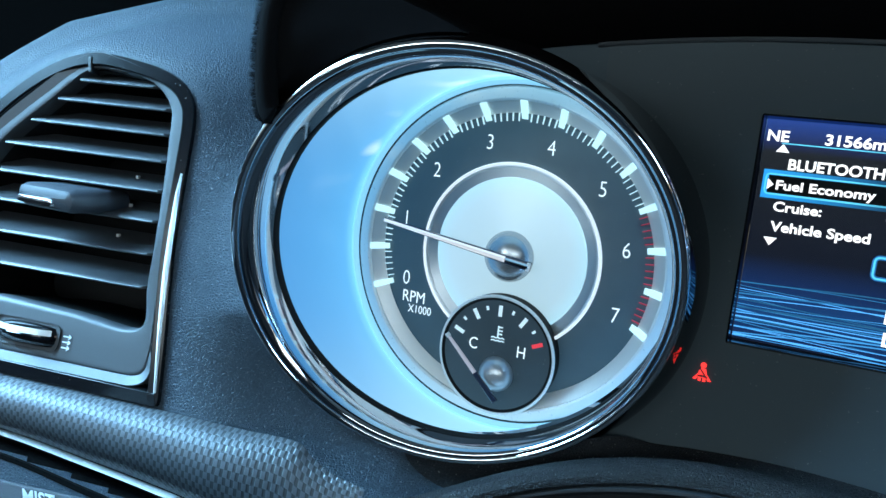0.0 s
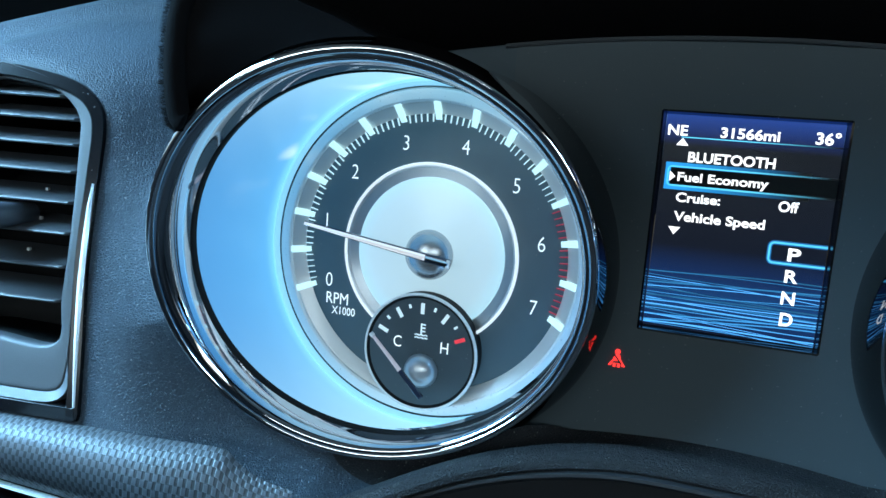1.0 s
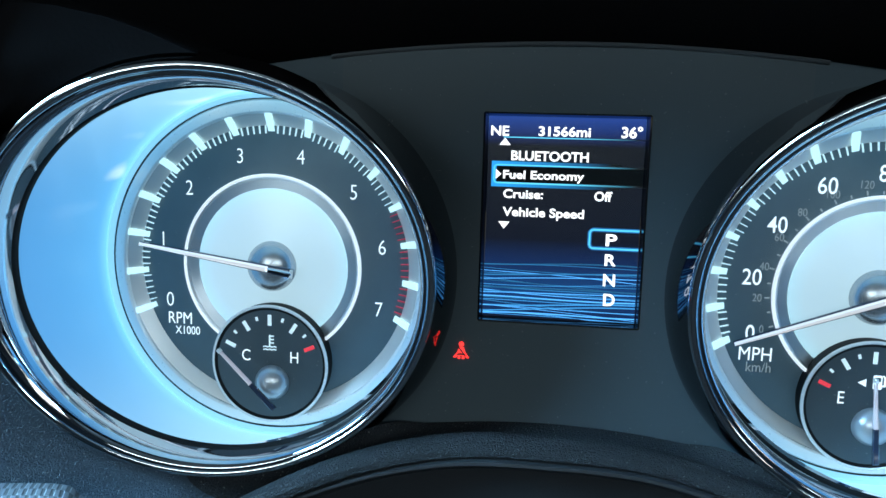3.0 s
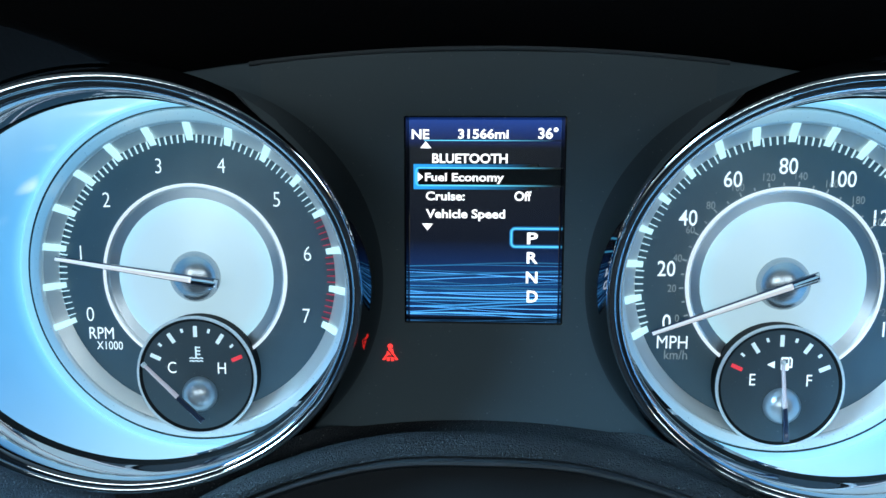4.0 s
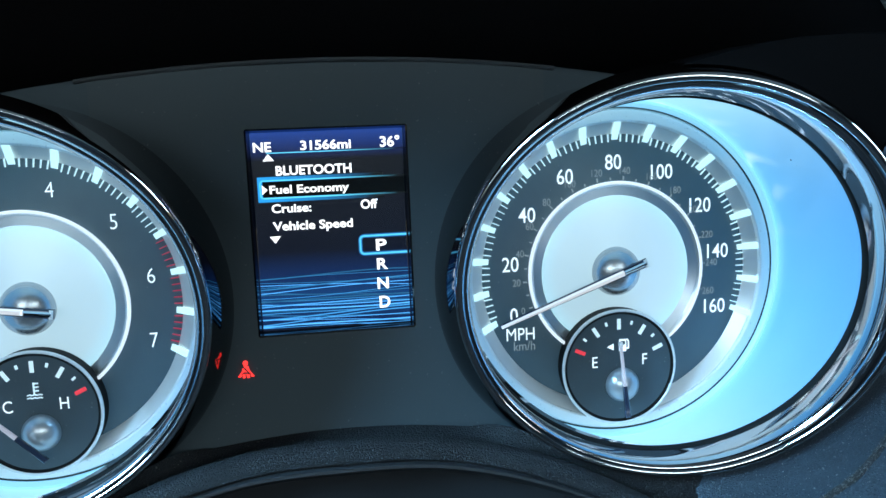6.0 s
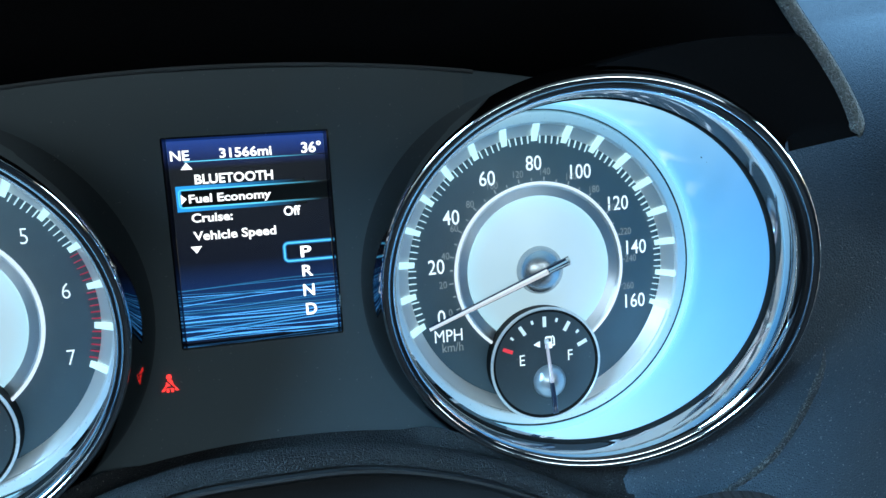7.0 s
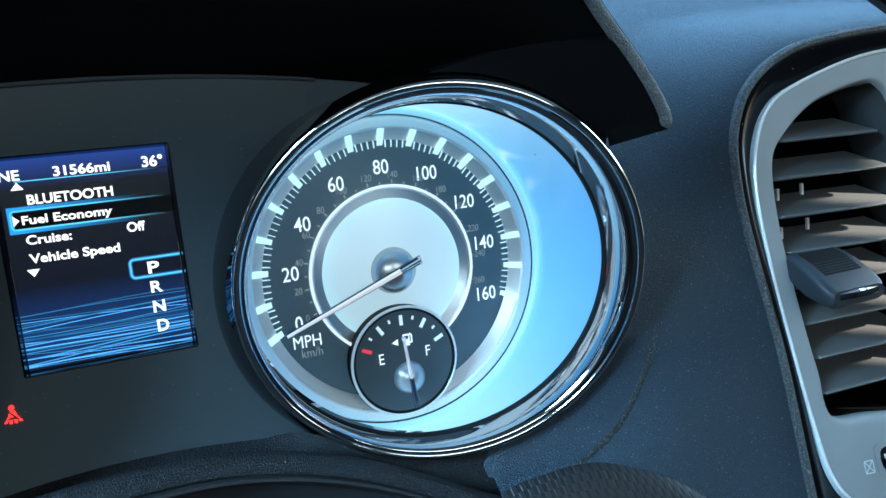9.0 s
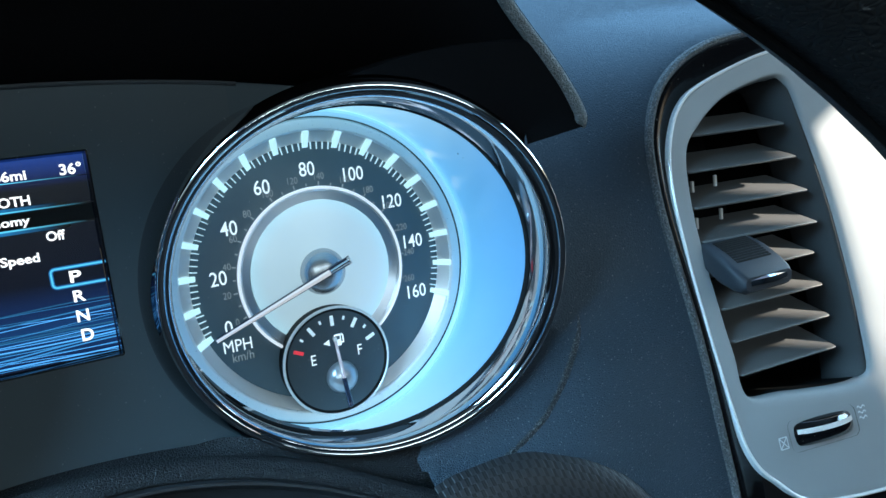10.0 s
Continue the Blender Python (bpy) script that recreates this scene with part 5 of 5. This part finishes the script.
knob = part("slide_knob", box(-0.2345, -0.2100, ky + 0.010, ky - 0.0125, -0.0150, -0.0075, 0.0030, at, 0.05), M_KNOB, vent, "soft grey slide knob", True)
part("knob_accent", box(-0.2325, -0.2175, ky - 0.0110, ky - 0.0136, -0.0126, -0.0102, 0.0009, at, 0.05), M_CHROME, knob, "chrome strip on the knob", True)


def thumb_wheel(root, x0, x1, z0, z1, at):
    part("wheel_slot", loft([[on_face(x, z, 0.0012) - Vector(at) for x, z in rounded(x0, z0, x1, z1, 0.0026, 4)], [on_face(x, z, -0.0030) - Vector(at) for x, z in inset(rounded(x0, z0, x1, z1, 0.0026, 4), 0.0007)]], True, False, True), M_GLOSS, root, "gloss black slot", True)
    xs = [x0 + 0.0004 + (x1 - x0 - 0.0008) * i / 12 for i in range(13)]
    zm = (z0 + z1) / 2
    rings = []
    for i, x in enumerate(xs):
        bulge = 0.0072 * math.sin(math.pi * i / 12) ** 0.5
        half = (z1 - z0) / 2 - 0.0004
        rings.append([on_face(x, zm + half * math.cos(a), -0.003 + (0.0015 + bulge) * max(0.0, math.sin(a))) - Vector(at) for a in [math.pi * k / 8 for k in range(9)]])
    wheel = part("thumb_wheel", loft(rings, False), M_GLOSS, root, "gloss black ribbed thumb wheel", True)
    # highlight along the drum's upper part, added as a pale strip
    part("wheel_highlight", loft([[on_face(x, zm + d, -0.003 + 0.0014 + 0.0072 * math.sin(math.pi * i / 12) ** 0.5) - Vector(at) for i, x in enumerate(xs[1:-1], 1)] for d in (0.0004, 0.0022)], False), M_SATIN, wheel, "pale strip standing for the highlight on the wheel", True)


thumb_wheel(vent, -0.2412, -0.2163, -0.0588, -0.0502, at)
for dz in (0.0, -0.0017, -0.0034):
    for run in ([(-0.2152, -0.0533), (-0.2124, -0.0533)], [(-0.2132, -0.0527), (-0.2122, -0.0533), (-0.2132, -0.0539)]):
        part("airflow_mark", loft([[on_face(x, z + dz + w, 0.0009) - Vector(at) for x, z in run] for w in (-0.0002, 0.0002)], False), M_PRINT, vent)

push(vent, -1)

# centre vent
at = (0.25, -0.09, -0.03)
vent = thing("air_vent", at, "tall grey louvred centre air vent with a bright inner line", "air vent", "dashboard vents")
part("leather_lip", loft([face_ring(inset(VENT_R, -0.0030), -0.002, at), face_ring(inset(VENT_R, -0.0024), 0.0012, at), face_ring(inset(VENT_R, -0.0012), 0.0020, at), face_ring(VENT_R, 0.0012, at), face_ring(inset(VENT_R, 0.0004), -0.002, at)]), M_LIP, vent, "raised leather lip round the vent", True)
PLATE_R = flat([(0.2180, -0.0980), (0.2153, -0.0820), (0.2131, -0.0456), (0.2125, -0.0151), (0.2137, 0.0020), (0.2173, 0.0151), (0.2247, 0.0268), (0.2367, 0.0340), (0.2675, 0.0427), (0.3000, 0.0450), (0.3400, 0.0450), (0.3480, 0.0380), (0.3480, -0.1080), (0.3400, -0.1180), (0.2900, -0.1220), (0.2420, -0.1190), (0.2254, -0.1081)])
OPEN_R = flat([(0.2227, -0.0776), (0.2215, -0.0620), (0.2205, -0.0490), (0.2194, -0.0162), (0.2222, 0.0082), (0.2294, 0.0178), (0.2421, 0.0270), (0.2550, 0.0315), (0.2690, 0.0338), (0.2745, 0.0300), (0.2765, 0.0200), (0.2800, -0.0136), (0.2803, -0.0460), (0.2788, -0.0720), (0.2770, -0.0800), (0.2720, -0.0824), (0.2600, -0.0822), (0.2400, -0.0800)])
part("gloss_surround", loft([face_ring(VENT_R, -0.003, at), face_ring(inset(VENT_R, 0.0006), 0.0006, at), face_ring(inset(VENT_R, 0.0014), 0.0012, at), face_ring(inset(VENT_R, 0.0034), 0.0006, at), face_ring(inset(VENT_R, 0.0050), -0.001, at), face_ring(inset(VENT_R, 0.0120), -0.002, at)]), M_SURROUND, vent, "gloss black surround", True)
part("bright_line", loft([face_ring(inset(PLATE_R, -0.0010), -0.002, at), face_ring(inset(PLATE_R, -0.0009), 0.0012, at), face_ring(inset(PLATE_R, -0.0004), 0.0017, at), face_ring(inset(PLATE_R, 0.0002), 0.0013, at), face_ring(inset(PLATE_R, 0.0003), -0.001, at)]), M_SATIN, vent, "thin chrome line round the plate, whitened for its reflections", True)
plate, duct = vent_plate(PLATE_R, OPEN_R, (0.247, -0.025), at, 0.0010, 0.06)
part("vent_plate", plate, M_PLATE, vent, "grey frame plate, colour paled for the sunlight on it", True)
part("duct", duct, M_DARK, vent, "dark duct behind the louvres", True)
for z in (0.0157, 0.0028, -0.0103, -0.0226, -0.0348, -0.0470, -0.0587, -0.0705):
    x0, x1 = span_at(OPEN_R, z)
    slat(vent, x0 + 0.0008, x1 - 0.0080, z, at, 0.020, 0.0050, M_SLAT_SUNLIT, 0.005 if z < -0.03 else 0.0)
for x, z in ((0.2278, -0.0035), (0.2382, -0.0025), (0.2258, -0.0170), (0.2372, -0.0150)):
    pin(vent, x, z, at, 0.0042)
strut = [(0.2640, 0.0335), (0.2680, 0.0310), (0.2698, 0.0200), (0.2732, -0.0136), (0.2735, -0.0460), (0.2720, -0.0720), (0.2704, -0.0818)]
strut = [(p.x, p.y) for p in smooth_line([(a, b, 0) for a, b in strut], 5)]
part("side_strut", loft([[on_face(x + d, z, o_) - Vector(at) for x, z in strut] for d, o_ in ((-0.0012, -0.016), (-0.0006, -0.0125), (0.0052, -0.0020), (0.0062, -0.0012), (0.0072, -0.0012), (0.0074, -0.004))], False), M_STRUT, vent, "strut beside the louvres, near black for its shaded side", True)
ky = face_y(0.228, -0.030)
KX0, KX1 = 0.2168, 0.2425


def knob_ring(y, z0, z1, x0, x1, r):
    return [Vector((x, y, z)) - Vector(at) for x, z in rounded(x0, z0, x1, z1, r, 5)]


kn = [(0.008, -0.0292, -0.0226, 0.003), (0.0, -0.0330, -0.0226, 0.001), (-0.006, -0.0362, -0.0252, 0.0002), (-0.0125, -0.0384, -0.0292, 0.0), (-0.0160, -0.0390, -0.0316, 0.0004), (-0.0176, -0.0380, -0.0332, 0.0016)]
knob = part("slide_knob", loft([knob_ring(ky + y, z0, z1, KX0 + d, KX1 - d, min(0.0026, (z1 - z0) * 0.45)) for y, z0, z1, d in kn], True, True, True), M_KNOB, vent, "soft grey slide knob with a ribbed pad", True)
for i in range(11):
    y = -0.0008 - 0.00105 * i
    z = -0.0226 - (0.0026 / 0.006) * -y if y > -0.006 else -0.0252 - (0.0040 / 0.0065) * (-y - 0.006)
    part("rib", loft([[Vector((x, ky + y + dy, z + dz)) - Vector(at) for dy, dz in ((0.00042, 0.0), (0.00025, 0.0004), (-0.00025, 0.0002), (-0.00042, -0.0003))] for x in (KX0 + 0.0045, KX1 - 0.0045)], True, True, True), M_DARK, knob)
part("knob_accent", loft([[Vector((KX0 + 0.004 + (KX1 - KX0 - 0.008) * t, ky - 0.0166 - o_ - 0.0010 * math.sin(math.pi * t), z)) - Vector(at) for t in [i / 12 for i in range(13)]] for z, o_ in ((-0.0336, 0.0), (-0.0342, 0.0010), (-0.0352, 0.0013), (-0.0362, 0.0010), (-0.0368, 0.0))], False), M_CHROME, knob, "chrome strip on the knob", True)
thumb_wheel(vent, 0.2350, 0.2655, -0.1010, -0.0896, at)
for dz in (0.0, -0.0019, -0.0038):
    line = [(0.2665 + 0.0004 * i, -0.0915 + dz + 0.0004 * math.sin(i * 1.1)) for i in range(10)]
    part("airflow_mark", loft([[on_face(x, z + w, 0.0014) - Vector(at) for x, z in line] for w in (-0.0003, 0.0003)], False), M_PRINT, vent)
for a, b in (((0.2300, -0.0985), (0.2334, -0.0985)), ((0.2300, -0.0945), (0.2334, -0.0945)), ((0.2300, -0.0985), (0.2300, -0.0945)), ((0.2334, -0.0985), (0.2334, -0.0945)), ((0.2300, -0.0985), (0.2334, -0.0945)), ((0.2300, -0.0945), (0.2334, -0.0985))):
    d = Vector((b[0] - a[0], b[1] - a[1])).normalized() * 0.0002
    part("closed_mark", loft([[on_face(x - d.y * k, z + d.x * k, 0.0014) - Vector(at) for x, z in (a, b)] for k in (-1, 1)], False), M_PRINT, vent)

push(vent, 1)

# ---------------------------------------------------------------- wiper stalk
stalk = thing("wiper_stalk", (-0.163, -0.150, -0.0664), "dark grey wiper stalk with white lettering", "lever")
stalk.rotation_euler = (0, radians(-7.4), 0)
part("lever", box(-0.090, 0.0165, 0.0120, 0.0, -0.040, -0.0102, 0.0016, (0, 0, 0), 0.85), M_KNOB, stalk, "", True)
part("lever_end", box(0.0178, 0.0360, 0.0122, 0.0004, -0.040, -0.0100, 0.0016, (0, 0, 0), 0.85), M_KNOB, stalk, "", True)
lettering("MIST", 0.0052, (0.0018, -0.0003, -0.0032), M_PRINT, stalk, name="lettering", bold=0.0001)

# ---------------------------------------------------------------- steering wheel
at = Vector((0.0, -0.2455, -0.108))
wheel = thing("steering_wheel", at, "dark leather steering wheel rim close to the viewer", "steering wheel")
rings = []
for i in range(120):
    a = 2 * math.pi * i / 120
    d = Vector((math.sin(a), 0, math.cos(a)))
    rings.append([d * (0.179 + 0.0140 * math.cos(b)) + Vector((0, 0.016 * math.sin(b), 0)) for b in [2 * math.pi * k / 20 for k in range(20)]])
rings.append(rings[0])
part("rim", loft(rings, True), leather("wheel_leather", (0.022, 0.022, 0.022), 0.5, 800.0, 0.35), wheel, "dark leather rim", True)
part("seam", loft([[Vector((math.sin(a), 0, math.cos(a))) * (0.1652 + 0.0007 * math.cos(b)) + Vector((0, 0.004 + 0.0007 * math.sin(b), 0)) for b in [math.pi * k / 3 for k in range(6)]] for a in [2 * math.pi * i / 120 for i in range(121)]], True), M_DARK, wheel, "dark seam along the inside of the rim", True)

# ---------------------------------------------------------------- the rest of the cabin, closing the place
M_TRIM = plain("cabin_trim_dark", (0.020, 0.022, 0.026), 0.7, grain=0.2, vary_scale=8)
M_LINING = plain("roof_lining", (0.16, 0.16, 0.155), 0.9, vary_scale=8)


def slab(name, corners, material, label, thick=0.02):
    bm = bmesh.new()
    vs = [bm.verts.new(c) for c in corners]
    f = bm.faces.new(vs)
    r = bmesh.ops.extrude_face_region(bm, geom=[f])
    bm.normal_update()
    nv = f.normal.copy()
    for g in r["geom"]:
        if isinstance(g, bmesh.types.BMVert):
            g.co += nv * thick
    bmesh.ops.recalc_face_normals(bm, faces=bm.faces)
    return tagged(part(name, bm, material), label, "car body", kind="structure")


slab("ceiling", [(-0.75, -1.6, 0.62), (1.15, -1.6, 0.62), (1.15, -0.06, 0.62), (-0.75, -0.06, 0.62)], M_LINING, "grey fabric roof lining of the car")
slab("floor", [(-0.75, -1.6, -0.75), (1.15, -1.6, -0.75), (1.15, 0.9, -0.75), (-0.75, 0.9, -0.75)], M_TRIM, "dark carpeted car floor")
slab("wall_driver_door", [(-0.75, -1.6, -0.75), (-0.75, 0.9, -0.75), (-0.75, 0.9, 0.05), (-0.75, -1.6, 0.05)], M_TRIM, "dark trim of the driver's door")
# two unseen slabs added to block the sun beyond the patch on the centre vent
slab("sun_mask_side", [(1.15, -1.6, 0.05), (1.15, -0.646, 0.05), (1.15, -0.592, 0.62), (1.15, -1.6, 0.62)], M_TRIM, "unseen dark slab that cuts the side edge of the sun patch")
slab("sun_mask_top", [(1.15, -0.6025, 0.480), (1.15, 0.9, 0.480), (1.15, 0.9, 0.62), (1.15, -0.5915, 0.62)], M_TRIM, "unseen dark slab that cuts the upper edge of the sun patch")
slab("wall_passenger_door", [(1.15, -1.6, -0.75), (1.15, 0.9, -0.75), (1.15, 0.9, 0.05), (1.15, -1.6, 0.05)], M_TRIM, "dark trim of the passenger door")
# added wall, closed up to the roof to keep warm sky light out
slab("wall_rear", [(-0.75, -1.3, -0.75), (1.15, -1.3, -0.75), (1.15, -1.3, 0.62), (-0.75, -1.3, 0.62)], M_TRIM, "unseen dark wall closing the rear against sky light")
# near black and leaned face-down, so this corner stays dark
slab("pillar_driver", [(-0.75, 0.16, -0.10), (-0.175, 0.16, -0.10), (-0.175, 0.01, 0.11), (-0.75, 0.01, 0.13)], plain("pillar_black", (0.0018, 0.0018, 0.002), 0.9, grain=0.2, spec=0.05), "dark sheet for the pillar foot, leaned out of the light")
slab("dash_top", [(-0.75, 0.02, 0.02), (1.15, 0.02, 0.02), (1.15, 0.85, 0.10), (-0.75, 0.85, 0.10)], M_TRIM, "dark top of the dashboard under the windshield")
